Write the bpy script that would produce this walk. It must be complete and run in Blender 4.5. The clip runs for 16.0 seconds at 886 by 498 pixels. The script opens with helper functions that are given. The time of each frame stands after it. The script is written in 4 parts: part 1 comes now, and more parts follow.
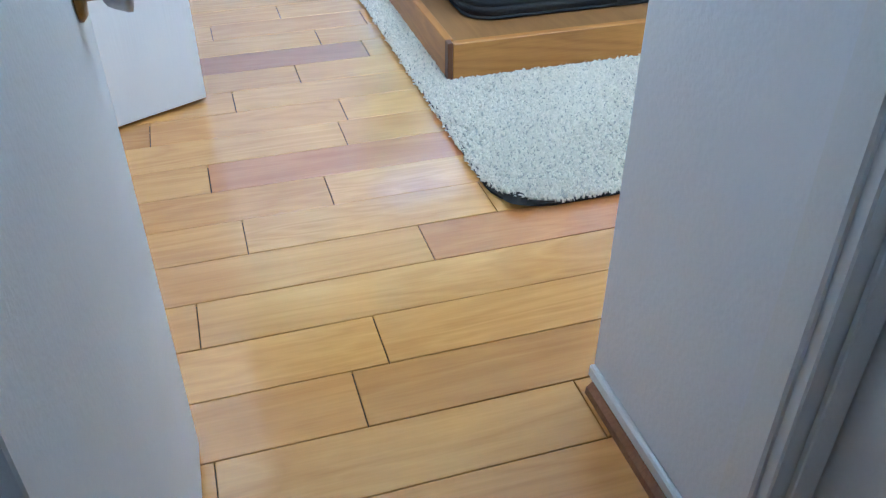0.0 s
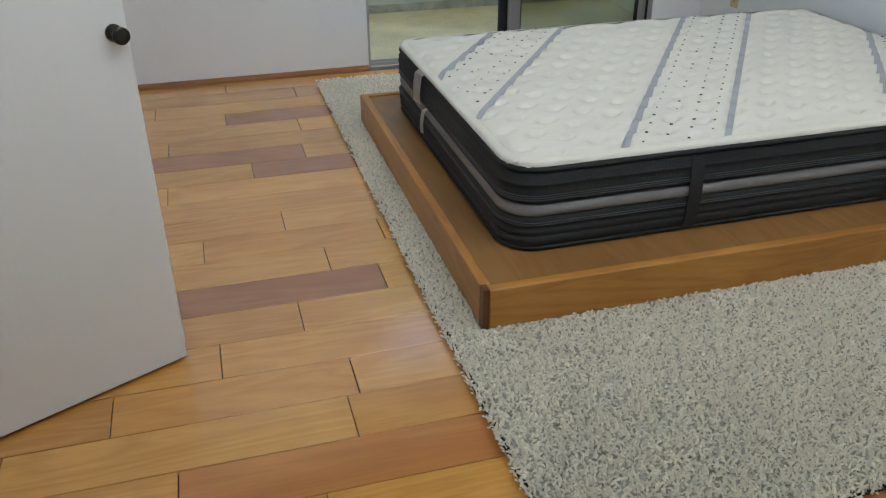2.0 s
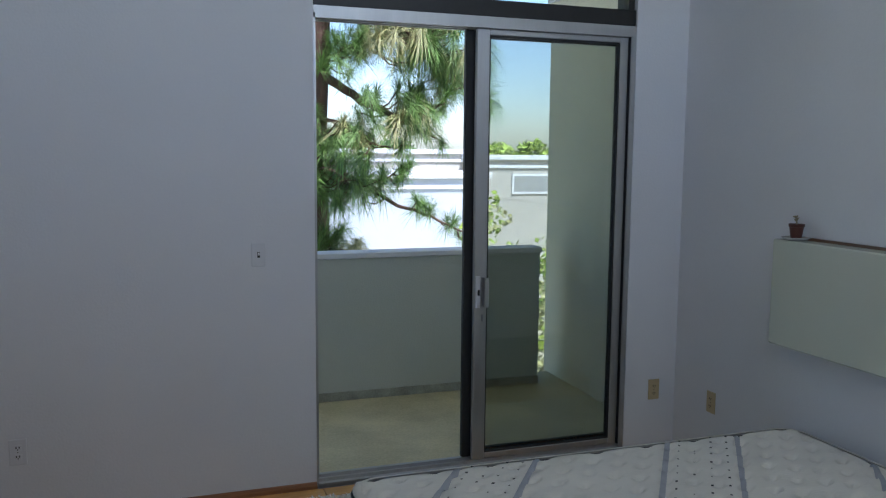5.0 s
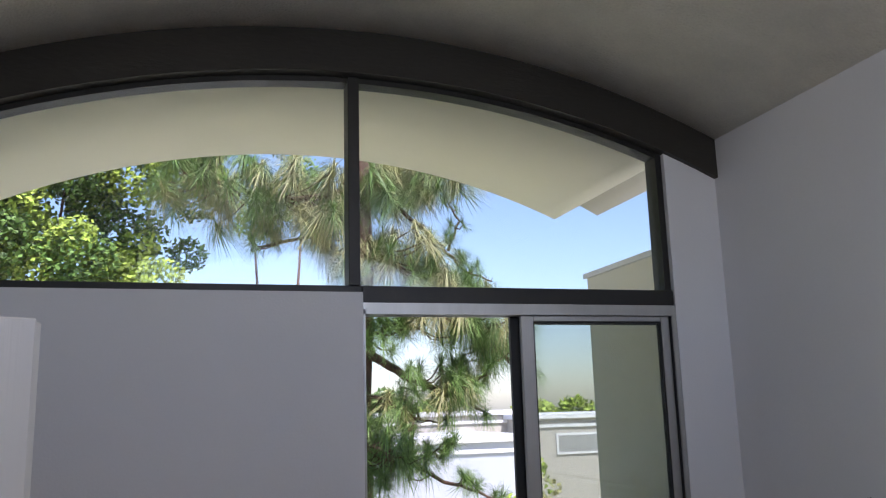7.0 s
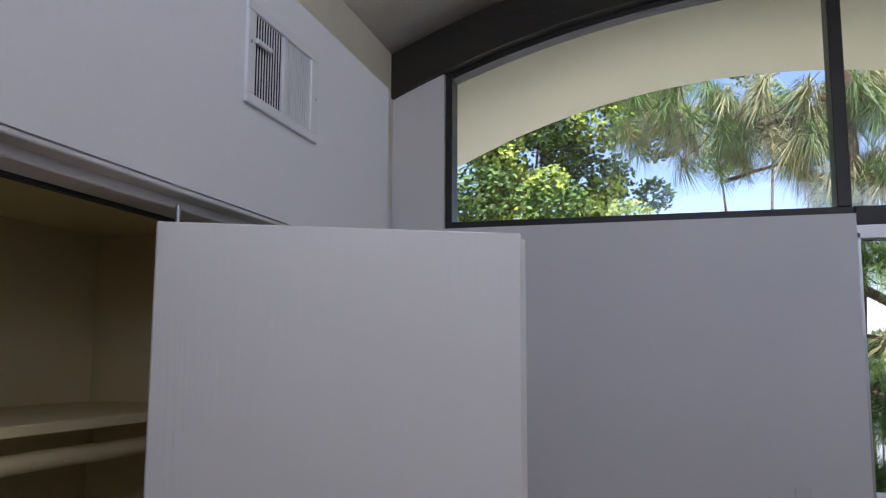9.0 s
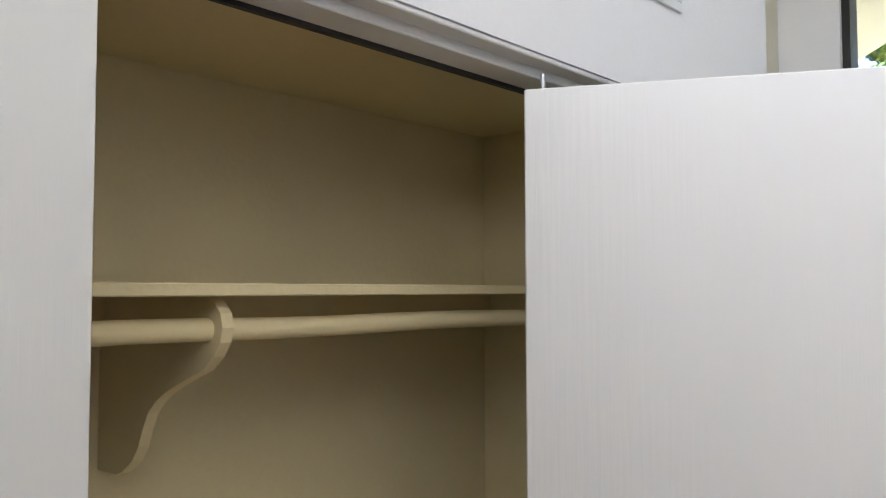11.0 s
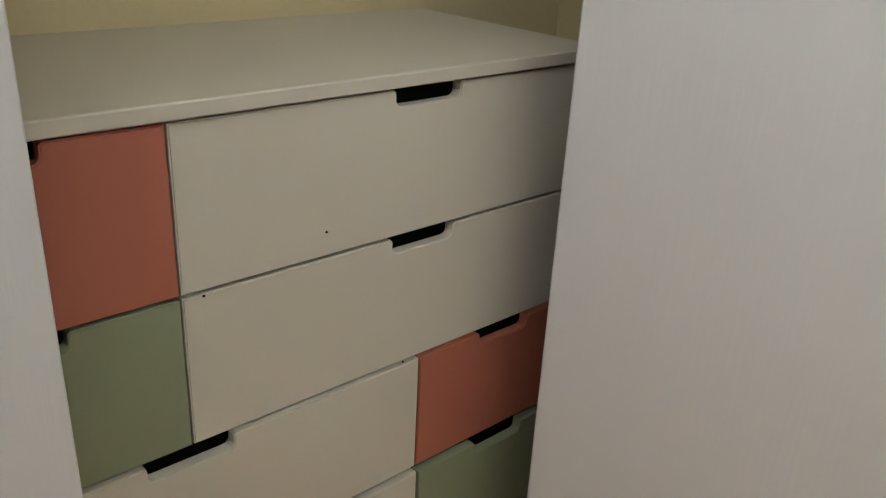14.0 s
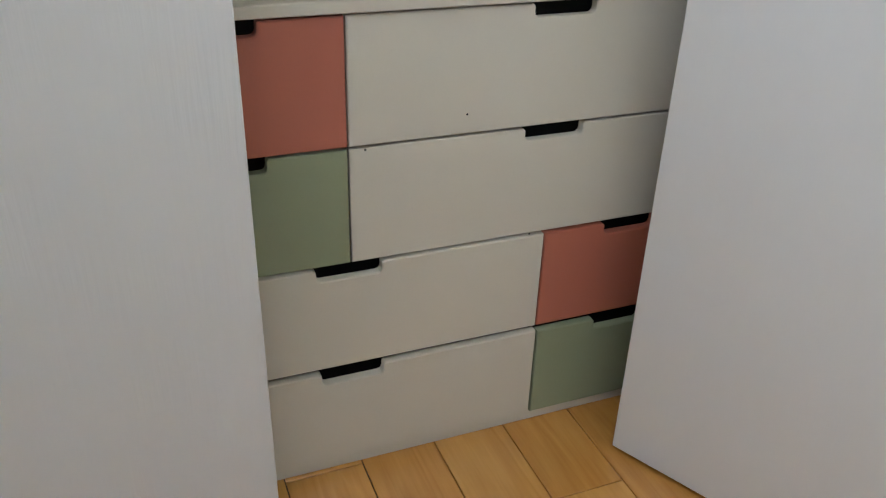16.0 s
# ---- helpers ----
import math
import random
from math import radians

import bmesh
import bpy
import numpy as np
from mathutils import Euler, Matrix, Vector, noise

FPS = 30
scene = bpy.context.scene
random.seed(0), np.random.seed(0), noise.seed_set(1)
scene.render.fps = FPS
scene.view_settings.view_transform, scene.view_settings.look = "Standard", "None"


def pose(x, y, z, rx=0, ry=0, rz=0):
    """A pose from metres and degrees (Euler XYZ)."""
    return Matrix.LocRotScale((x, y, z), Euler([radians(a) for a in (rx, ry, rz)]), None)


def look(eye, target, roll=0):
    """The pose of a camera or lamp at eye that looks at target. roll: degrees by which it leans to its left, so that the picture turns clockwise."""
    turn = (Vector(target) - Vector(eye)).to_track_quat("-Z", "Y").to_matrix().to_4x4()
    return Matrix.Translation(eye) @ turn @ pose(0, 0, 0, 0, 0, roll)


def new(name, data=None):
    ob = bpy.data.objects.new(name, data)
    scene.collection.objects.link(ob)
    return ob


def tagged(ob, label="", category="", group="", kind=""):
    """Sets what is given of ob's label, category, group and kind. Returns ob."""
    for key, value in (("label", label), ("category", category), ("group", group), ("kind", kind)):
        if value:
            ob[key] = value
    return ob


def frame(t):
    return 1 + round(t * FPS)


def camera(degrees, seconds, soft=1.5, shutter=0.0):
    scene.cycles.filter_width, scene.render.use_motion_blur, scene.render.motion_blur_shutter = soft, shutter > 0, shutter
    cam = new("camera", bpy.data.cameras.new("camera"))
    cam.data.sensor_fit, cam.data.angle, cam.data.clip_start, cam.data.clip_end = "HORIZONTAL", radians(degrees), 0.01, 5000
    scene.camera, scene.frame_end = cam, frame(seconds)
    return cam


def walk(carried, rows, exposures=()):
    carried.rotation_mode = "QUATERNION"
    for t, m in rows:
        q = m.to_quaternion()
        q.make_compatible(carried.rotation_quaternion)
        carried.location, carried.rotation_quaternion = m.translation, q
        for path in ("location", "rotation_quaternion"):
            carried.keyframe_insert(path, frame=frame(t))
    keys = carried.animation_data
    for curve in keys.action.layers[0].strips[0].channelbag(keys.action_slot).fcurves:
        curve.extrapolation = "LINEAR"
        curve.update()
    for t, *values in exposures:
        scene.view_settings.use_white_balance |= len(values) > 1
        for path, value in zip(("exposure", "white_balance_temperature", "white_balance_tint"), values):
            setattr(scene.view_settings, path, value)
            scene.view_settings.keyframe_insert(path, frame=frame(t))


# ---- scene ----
cam = camera(56.2, 16.0, soft=1.2)
PATH = [
    (0, (0.45, -5.101, 1.218), (0.928, -3.553, 0.045), 0.1),
    (0.5, (0.438, -4.928, 1.235), (0.85, -3.34, 0.091), -1.6),
    (1, (0.466, -4.755, 1.282), (0.909, -3.129, 0.205), -3.4),
    (1.5, (0.535, -4.572, 1.309), (1.015, -2.92, 0.288), -0.9),
    (2, (0.605, -4.405, 1.35), (1.088, -2.724, 0.38), -0.2),
    (2.5, (0.641, -4.213, 1.373), (1.156, -2.505, 0.467), -0.8),
    (3, (0.658, -4.074, 1.409), (1.216, -2.334, 0.596), -1.1),
    (3.5, (0.724, -4.013, 1.467), (1.308, -2.228, 0.781), -0.7),
    (4, (0.786, -3.966, 1.503), (1.385, -2.14, 0.95), -0.4),
    (4.5, (0.778, -3.891, 1.538), (1.412, -2.033, 1.156), -0.0),
    (5, (0.742, -3.861, 1.614), (1.397, -1.985, 1.387), 0.5),
    (5.2, (0.753, -3.86, 1.66), (1.408, -1.977, 1.493), 0.5),
    (7.3, (0.677, -3.904, 1.786), (1.204, -2.018, 2.192), -1.3),
    (7.6, (0.685, -3.964, 1.807), (1.148, -2.059, 2.206), -0.6),
    (8.0, (0.659, -3.927, 1.792), (0.992, -1.996, 2.19), -1.3),
    (8.3, (0.656, -3.913, 1.768), (0.771, -1.951, 2.138), -1.2),
    (8.7, (0.663, -3.819, 1.746), (0.432, -1.858, 2.063), -0.2),
    (9.0, (0.666, -3.775, 1.727), (0.152, -1.86, 1.987), 0.2),
    (9.5, (0.652, -3.767, 1.718), (-0.212, -1.979, 1.952), -0.4),
    (9.7, (0.664, -3.787, 1.735), (-0.304, -2.051, 1.958), -0.7),
    (11.8, (0.703, -3.745, 1.544), (-0.639, -2.352, 1.509), -0.1),
    (12, (0.681, -3.738, 1.543), (-0.651, -2.339, 1.435), -0.1),
    (12.5, (0.615, -3.684, 1.484), (-0.712, -2.298, 1.231), 1.0),
    (13, (0.584, -3.61, 1.358), (-0.756, -2.255, 1.029), 0.7),
    (13.5, (0.618, -3.592, 1.307), (-0.691, -2.295, 0.718), 1.9),
    (14, (0.659, -3.591, 1.159), (-0.647, -2.396, 0.383), 3.0),
    (14.5, (0.711, -3.562, 1.119), (-0.573, -2.503, 0.134), 3.2),
    (15, (0.784, -3.543, 1.092), (-0.553, -2.659, 0.009), 3.8),
    (15.3, (0.864, -3.529, 1.084), (-0.547, -2.768, 0.002), 4.5),
    (15.5, (0.912, -3.515, 1.114), (-0.55, -2.81, 0.061), 3.1),
    (16, (1.026, -3.559, 1.209), (-0.536, -2.912, 0.269), 1.9),
]
EXPOSURES = [(0, 3.15, 4550, 8), (0.5, 2.95, 5250, 7), (1, 2.55, 5750, 9), (2, 2.2, 5880, 11), (2.5, 2.1, 5800, 11), (3, 1.9, 5500, 12), (4, 1.6, 5450, 14), (4.5, 1.07, 5400, 15), (5, 0.83, 5400, 15), (7.5, 0.62, 6000, 26), (8.5, 0.56, 5700, 27), (9, 0.75, 5850, 26), (9.5, 1.25, 6150, 24), (12, 2.15, 6350, 16), (12.5, 2.08, 6500, 17), (13, 2.12, 6700, 17), (14, 2.12, 6400, 14), (14.5, 2.22, 6250, 15), (16, 2.36, 5800, 14)]
walk(cam, [(t, look(eye, target, roll)) for t, eye, target, roll in PATH], EXPOSURES)

# ---- world, sun, lights ----
world = bpy.data.worlds.new("sky")
scene.world = world
world.use_nodes = True
wn = world.node_tree.nodes
sky = wn.new("ShaderNodeTexSky")
sky.sky_type = "NISHITA"
sky.sun_disc = False
sky.sun_elevation = radians(58)
sky.sun_rotation = radians(165)
wn["Background"].inputs[1].default_value = 0.15
world.node_tree.links.new(sky.outputs[0], wn["Background"].inputs[0])
sun = new("sun", bpy.data.lights.new("sun", "SUN"))
sun.data.energy, sun.data.angle, sun.data.color = 5.0, radians(0.5), (1.0, 0.95, 0.87)
sun.matrix_basis = look((0.259 * 5, -0.966 * 5, 8.0), (0, 0, 0))


def window_light(name, eye, target, sx, sy, watts, color):
    d = bpy.data.lights.new(name, "AREA")
    d.shape, d.size, d.size_y, d.energy, d.color = "ELLIPSE", sx, sy, watts, color
    ob = new(name, d)
    ob.matrix_basis = look(eye, target)
    return ob


# daylight of the arched window in the wall behind, over the entrance
window_light("window_light", (1.72, -4.19, 2.62), (1.66, -1.6, 2.72), 3.3, 1.5, 13, (0.86, 0.93, 1.0))


# ---- materials ----
def mat(name, color, rough=0.5, metal=0.0, var=0.06, scale=8.0, bump=0.0, bscale=120.0, stretch=(1, 1, 1), island=0.0, spec=0.5, obj_var=0.0, coat=0.0):
    m = bpy.data.materials.new(name)
    m.use_nodes = True
    nt = m.node_tree
    n, l = nt.nodes, nt.links
    b = n["Principled BSDF"]
    b.inputs["Roughness"].default_value = rough
    b.inputs["Metallic"].default_value = metal
    b.inputs["Specular IOR Level"].default_value = spec
    b.inputs["Coat Weight"].default_value = coat
    b.inputs["Coat Roughness"].default_value = 0.12
    tc = n.new("ShaderNodeTexCoord")
    mp = n.new("ShaderNodeMapping")
    mp.inputs["Scale"].default_value = stretch
    l.new(tc.outputs["Object"], mp.inputs[0])
    big = n.new("ShaderNodeTexNoise")
    big.inputs["Scale"].default_value = scale
    big.inputs["Detail"].default_value = 6
    fine = n.new("ShaderNodeTexNoise")
    fine.inputs["Scale"].default_value = bscale
    fine.inputs["Detail"].default_value = 4
    l.new(mp.outputs[0], big.inputs[0])
    l.new(mp.outputs[0], fine.inputs[0])
    add = n.new("ShaderNodeMath")
    add.operation = "MULTIPLY_ADD"
    add.inputs[1].default_value = 0.5
    l.new(fine.outputs[0], add.inputs[0])
    l.new(big.outputs[0], add.inputs[2])
    ramp = n.new("ShaderNodeMapRange")
    ramp.inputs[1].default_value, ramp.inputs[2].default_value = 0.45, 1.05
    ramp.inputs[3].default_value, ramp.inputs[4].default_value = 1 - var, 1 + var
    l.new(add.outputs[0], ramp.inputs[0])
    fac = ramp.outputs[0]
    if island or obj_var:
        src = n.new("ShaderNodeNewGeometry").outputs["Random Per Island"] if island else n.new("ShaderNodeObjectInfo").outputs["Random"]
        r2 = n.new("ShaderNodeMapRange")
        amt = island or obj_var
        r2.inputs[3].default_value, r2.inputs[4].default_value = 1 - amt, 1 + amt
        l.new(src, r2.inputs[0])
        mu = n.new("ShaderNodeMath")
        mu.operation = "MULTIPLY"
        l.new(fac, mu.inputs[0])
        l.new(r2.outputs[0], mu.inputs[1])
        fac = mu.outputs[0]
    vm = n.new("ShaderNodeVectorMath")
    vm.operation = "SCALE"
    vm.inputs[0].default_value = color
    l.new(fac, vm.inputs["Scale"])
    l.new(vm.outputs[0], b.inputs["Base Color"])
    if bump:
        bp = n.new("ShaderNodeBump")
        bp.inputs["Strength"].default_value = bump
        bp.inputs["Distance"].default_value = 0.01
        l.new(fine.outputs[0], bp.inputs["Height"])
        l.new(bp.outputs[0], b.inputs["Normal"])
    return m


def wood(name, dark, light, rough=0.3, along=0, ring=9.0, coat=0.0, obj_var=0.08):
    """Sawn wood: long wavy grain, fine pores, some knots and scratches."""
    m = bpy.data.materials.new(name)
    m.use_nodes = True
    nt = m.node_tree
    n, l = nt.nodes, nt.links
    b = n["Principled BSDF"]
    b.inputs["Coat Weight"].default_value = coat
    b.inputs["Coat Roughness"].default_value = 0.13
    tc = n.new("ShaderNodeTexCoord")
    info = n.new("ShaderNodeObjectInfo")
    off = n.new("ShaderNodeVectorMath")
    off.operation = "SCALE"
    off.inputs[0].default_value = (37.0, 11.0, 5.0)
    l.new(info.outputs["Random"], off.inputs["Scale"])
    add = n.new("ShaderNodeVectorMath")
    l.new(tc.outputs["Object"], add.inputs[0])
    l.new(off.outputs[0], add.inputs[1])
    mp = n.new("ShaderNodeMapping")
    sc = [ring, ring, ring]
    sc[along] = ring * 0.14
    mp.inputs["Scale"].default_value = sc
    l.new(add.outputs[0], mp.inputs[0])
    warp = n.new("ShaderNodeTexNoise")
    warp.inputs["Scale"].default_value = 0.7
    warp.inputs["Detail"].default_value = 3
    warp.inputs["Distortion"].default_value = 0.6
    l.new(mp.outputs[0], warp.inputs[0])
    rings = n.new("ShaderNodeMath")
    rings.operation = "MULTIPLY"
    rings.inputs[1].default_value = 9.0
    l.new(warp.outputs[0], rings.inputs[0])
    frac = n.new("ShaderNodeMath")
    frac.operation = "PINGPONG"
    frac.inputs[1].default_value = 0.5
    l.new(rings.outputs[0], frac.inputs[0])
    mp2 = n.new("ShaderNodeMapping")
    sc2 = [160.0, 160.0, 160.0]
    sc2[along] = 9.0
    mp2.inputs["Scale"].default_value = sc2
    l.new(add.outputs[0], mp2.inputs[0])
    pore = n.new("ShaderNodeTexNoise")
    pore.inputs["Scale"].default_value = 1.0
    pore.inputs["Detail"].default_value = 5
    l.new(mp2.outputs[0], pore.inputs[0])
    blot = n.new("ShaderNodeTexNoise")
    blot.inputs["Scale"].default_value = 3.0
    blot.inputs["Detail"].default_value = 4
    l.new(add.outputs[0], blot.inputs[0])
    soft_pore = n.new("ShaderNodeMath")
    soft_pore.operation = "MULTIPLY"
    soft_pore.inputs[1].default_value = 0.45
    l.new(pore.outputs[0], soft_pore.inputs[0])
    s1 = n.new("ShaderNodeMath")
    s1.operation = "MULTIPLY_ADD"
    s1.inputs[1].default_value = 0.55
    l.new(frac.outputs[0], s1.inputs[0])
    l.new(soft_pore.outputs[0], s1.inputs[2])
    s2 = n.new("ShaderNodeMath")
    s2.operation = "MULTIPLY_ADD"
    s2.inputs[1].default_value = 0.9
    l.new(blot.outputs[0], s2.inputs[0])
    l.new(s1.outputs[0], s2.inputs[2])
    mr = n.new("ShaderNodeMapRange")
    mr.inputs[1].default_value, mr.inputs[2].default_value = 0.42, 1.2
    l.new(s2.outputs[0], mr.inputs[0])
    mix = n.new("ShaderNodeMix")
    mix.data_type = "RGBA"
    mix.inputs["A"].default_value, mix.inputs["B"].default_value = (*dark, 1), (*light, 1)
    l.new(mr.outputs[0], mix.inputs["Factor"])
    vr = n.new("ShaderNodeMapRange")
    vr.inputs[3].default_value, vr.inputs[4].default_value = 1 - obj_var, 1 + obj_var
    l.new(info.outputs["Random"], vr.inputs[0])
    vm = n.new("ShaderNodeVectorMath")
    vm.operation = "SCALE"
    l.new(mix.outputs["Result"], vm.inputs[0])
    l.new(vr.outputs[0], vm.inputs["Scale"])
    l.new(vm.outputs[0], b.inputs["Base Color"])
    rr = n.new("ShaderNodeMapRange")
    rr.inputs[3].default_value, rr.inputs[4].default_value = rough - 0.06, rough + 0.12
    l.new(blot.outputs[0], rr.inputs[0])
    l.new(rr.outputs[0], b.inputs["Roughness"])
    bp = n.new("ShaderNodeBump")
    bp.inputs["Strength"].default_value = 0.12
    bp.inputs["Distance"].default_value = 0.002
    l.new(pore.outputs[0], bp.inputs["Height"])
    l.new(bp.outputs[0], b.inputs["Normal"])
    return m


def glass(name, tint, rough=0.0):
    """A thin pane: clear, with a mirror share that follows Fresnel."""
    m = bpy.data.materials.new(name)
    m.use_nodes = True
    n, l = m.node_tree.nodes, m.node_tree.links
    n.remove(n["Principled BSDF"])
    tr = n.new("ShaderNodeBsdfTransparent")
    tr.inputs[0].default_value = (*tint, 1)
    gl = n.new("ShaderNodeBsdfGlossy")
    gl.inputs["Roughness"].default_value = rough
    fr = n.new("ShaderNodeFresnel")
    fr.inputs[0].default_value = 1.45
    mx = n.new("ShaderNodeMixShader")
    l.new(fr.outputs[0], mx.inputs[0])
    l.new(tr.outputs[0], mx.inputs[1])
    l.new(gl.outputs[0], mx.inputs[2])
    l.new(mx.outputs[0], n["Material Output"].inputs[0])
    return m


WALL = mat("white_wall_paint", (0.80, 0.80, 0.815), 0.6, var=0.025, scale=1.6, bump=0.12, bscale=90)
CLOSETPAINT = mat("cream_closet_paint", (0.77, 0.65, 0.38), 0.55, var=0.04, scale=2.0, bump=0.1, bscale=80)
CEIL = mat("acoustic_ceiling", (0.90, 0.86, 0.76), 0.9, var=0.09, scale=4, bump=1.0, bscale=75)
STUCCO = mat("cream_stucco", (0.84, 0.80, 0.66), 0.9, var=0.05, scale=1.2, bump=0.5, bscale=160)
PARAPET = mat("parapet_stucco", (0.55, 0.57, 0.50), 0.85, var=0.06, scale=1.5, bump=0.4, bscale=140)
CONCRETE = mat("balcony_concrete", (0.56, 0.50, 0.31), 0.7, var=0.3, scale=2.4, bump=0.25, bscale=70)
BEAM = mat("dark_brown_beam_paint", (0.026, 0.023, 0.017), 0.55, var=0.25, scale=5, bump=0.2, bscale=60, stretch=(0.3, 1, 1))
BLACKFRAME = mat("black_window_paint", (0.016, 0.015, 0.014), 0.45, var=0.2, scale=20, bump=0.1)
ALU = mat("brushed_aluminium", (0.50, 0.50, 0.49), 0.42, metal=0.85, var=0.08, scale=14, bump=0.05, bscale=300, stretch=(1, 1, 0.05))
GASKET = mat("dark_gasket", (0.022, 0.022, 0.022), 0.6, var=0.1)
DOORPAINT = mat("white_door_paint", (0.78, 0.775, 0.76), 0.5, var=0.03, scale=5, bump=0.10, bscale=120)
CLOSETDOOR = mat("grained_white_door_paint", (0.78, 0.77, 0.75), 0.5, var=0.004, scale=30, bump=0.08, bscale=110, stretch=(1.2, 1.2, 0.06))
DIRTY = mat("dirty_concrete", (0.36, 0.36, 0.29), 0.85, var=0.4, scale=9, bump=0.4, bscale=90)
MAPLE = wood("maple_plank", (0.54, 0.24, 0.05), (0.76, 0.405, 0.10), 0.17, coat=1.0)
TANPLANK = wood("tan_plank", (0.48, 0.205, 0.04), (0.67, 0.335, 0.078), 0.17, coat=1.0)
REDPLANK = wood("reddish_plank", (0.43, 0.16, 0.042), (0.58, 0.25, 0.072), 0.17, coat=1.0)
MAUVEPLANK = wood("mauve_brown_plank", (0.34, 0.13, 0.045), (0.47, 0.20, 0.073), 0.17, coat=1.0)
SHOE = wood("brown_shoe_moulding", (0.22, 0.085, 0.03), (0.36, 0.16, 0.06), 0.35, along=0, ring=20)
PLATWOOD = wood("oiled_pine_board", (0.36, 0.145, 0.026), (0.61, 0.29, 0.06), 0.33, along=0, ring=10, obj_var=0.04)
PLATWOODY = wood("oiled_pine_side_board", (0.36, 0.145, 0.026), (0.60, 0.285, 0.06), 0.33, along=1, ring=10, obj_var=0.04)
PLY = wood("stained_plywood", (0.22, 0.105, 0.03), (0.36, 0.185, 0.06), 0.4, along=1, ring=7, obj_var=0.03)
DARKEND = wood("dark_end_grain", (0.10, 0.035, 0.014), (0.2, 0.08, 0.03), 0.4, along=2)
SUBFLOOR = mat("dark_joint", (0.03, 0.018, 0.01), 0.9)
TICK = mat("white_knit_ticking", (0.83, 0.80, 0.73), 0.9, var=0.05, scale=9, bump=0.45, bscale=220, stretch=(0.12, 1, 1))


def knit_rows(m, scale, depth):
    """Adds fine wavy rows of knit to a cloth."""
    n, l = m.node_tree.nodes, m.node_tree.links
    b = n["Principled BSDF"]
    tc = n.new("ShaderNodeTexCoord")
    wave = n.new("ShaderNodeTexWave")
    wave.bands_direction = "Y"
    wave.inputs["Scale"].default_value = scale
    wave.inputs["Distortion"].default_value = 2.2
    wave.inputs["Detail Scale"].default_value = 0.35
    l.new(tc.outputs["Object"], wave.inputs[0])
    bp = n.new("ShaderNodeBump")
    bp.inputs["Strength"].default_value = 0.5
    bp.inputs["Distance"].default_value = depth
    l.new(wave.outputs["Fac"], bp.inputs["Height"])
    l.new(b.inputs["Normal"].links[0].from_socket, bp.inputs["Normal"])
    l.new(bp.outputs[0], b.inputs["Normal"])


knit_rows(TICK, 20.0, 0.0009)
THREAD = mat("dim_grey_thread", (0.075, 0.075, 0.08), 0.8, var=0.1, scale=60)
STRIPEC = mat("grey_blue_ribbon", (0.43, 0.44, 0.48), 0.8, var=0.06, scale=40, bump=0.3, bscale=400)
DOTC = mat("black_stitch", (0.012, 0.012, 0.016), 0.8)
CHARCOAL = mat("charcoal_border_knit", (0.020, 0.022, 0.023), 0.75, var=0.3, scale=60, bump=0.5, bscale=300)
CHARBAND = mat("charcoal_ribbed_band", (0.022, 0.024, 0.025), 0.65, var=0.2, scale=90, bump=0.4, bscale=300, stretch=(1, 1, 4))
GREYBAND = mat("silver_grey_band", (0.26, 0.25, 0.25), 0.6, var=0.06, scale=30, bump=0.25, bscale=300)
TAGC = mat("white_label_cloth", (0.75, 0.74, 0.70), 0.8, var=0.05)
RUGC = mat("cream_shag_yarn", (0.86, 0.805, 0.68), 0.95, var=0.05, scale=3, island=0.10)
# yarn cream darkened to paint in the shade between tufts
SHADEWEAVE = mat("cream_weave_with_tuft_shade", (0.52, 0.50, 0.43), 0.95, var=0.1, scale=60)
RUGBACK = mat("dark_rug_backing", (0.035, 0.033, 0.03), 0.9, var=0.1)
CREAMLAM = mat("cream_laminate", (0.70, 0.655, 0.55), 0.42, var=0.02, scale=4, bump=0.03, bscale=200)
REDLAM = mat("terracotta_laminate", (0.50, 0.165, 0.105), 0.42, var=0.02, scale=4, bump=0.03, bscale=200)
GREENLAM = mat("sage_green_laminate", (0.30, 0.34, 0.215), 0.42, var=0.02, scale=4, bump=0.03, bscale=200)
# black for paint chips, and for shade painted behind gaps and louvres
SHADECHIP = mat("shade_and_chip_black", (0.008, 0.008, 0.008), 0.9)
GLOSSCAB = mat("glossy_pale_green_laminate", (0.66, 0.68, 0.57), 0.16, var=0.015, scale=3)
BROWNWOOD = wood("walnut_strip", (0.10, 0.05, 0.025), (0.2, 0.1, 0.05), 0.4, along=1)
PLASTICW = mat("white_plastic", (0.74, 0.745, 0.76), 0.35, var=0.01)
PLASTICA = mat("almond_plastic", (0.60, 0.48, 0.27), 0.35, var=0.02)
SLOT = mat("dark_slot", (0.02, 0.018, 0.016), 0.5)
BRASS = mat("tarnished_brass", (0.28, 0.19, 0.07), 0.28, metal=1.0, var=0.4, scale=30, bump=0.1, bscale=90)
PEWTER = mat("worn_pewter", (0.42, 0.43, 0.44), 0.38, metal=0.8, var=0.25, scale=25, bump=0.1, bscale=80)
BLACKKNOB = mat("blackened_bronze", (0.05, 0.045, 0.04), 0.22, metal=0.9, var=0.3, scale=40)
TERRA = mat("brown_red_pot", (0.085, 0.027, 0.017), 0.4, var=0.1)
PLATEC = mat("grey_white_ceramic", (0.55, 0.55, 0.53), 0.25, var=0.03)
SUCC = mat("pale_succulent", (0.30, 0.26, 0.16), 0.6, var=0.2)
VENTW = mat("white_enamel", (0.76, 0.76, 0.77), 0.4, var=0.02)
BARK = mat("pine_bark", (0.12, 0.068, 0.048), 0.9, var=0.55, scale=9, bump=0.9, bscale=30, stretch=(1, 1, 0.3))
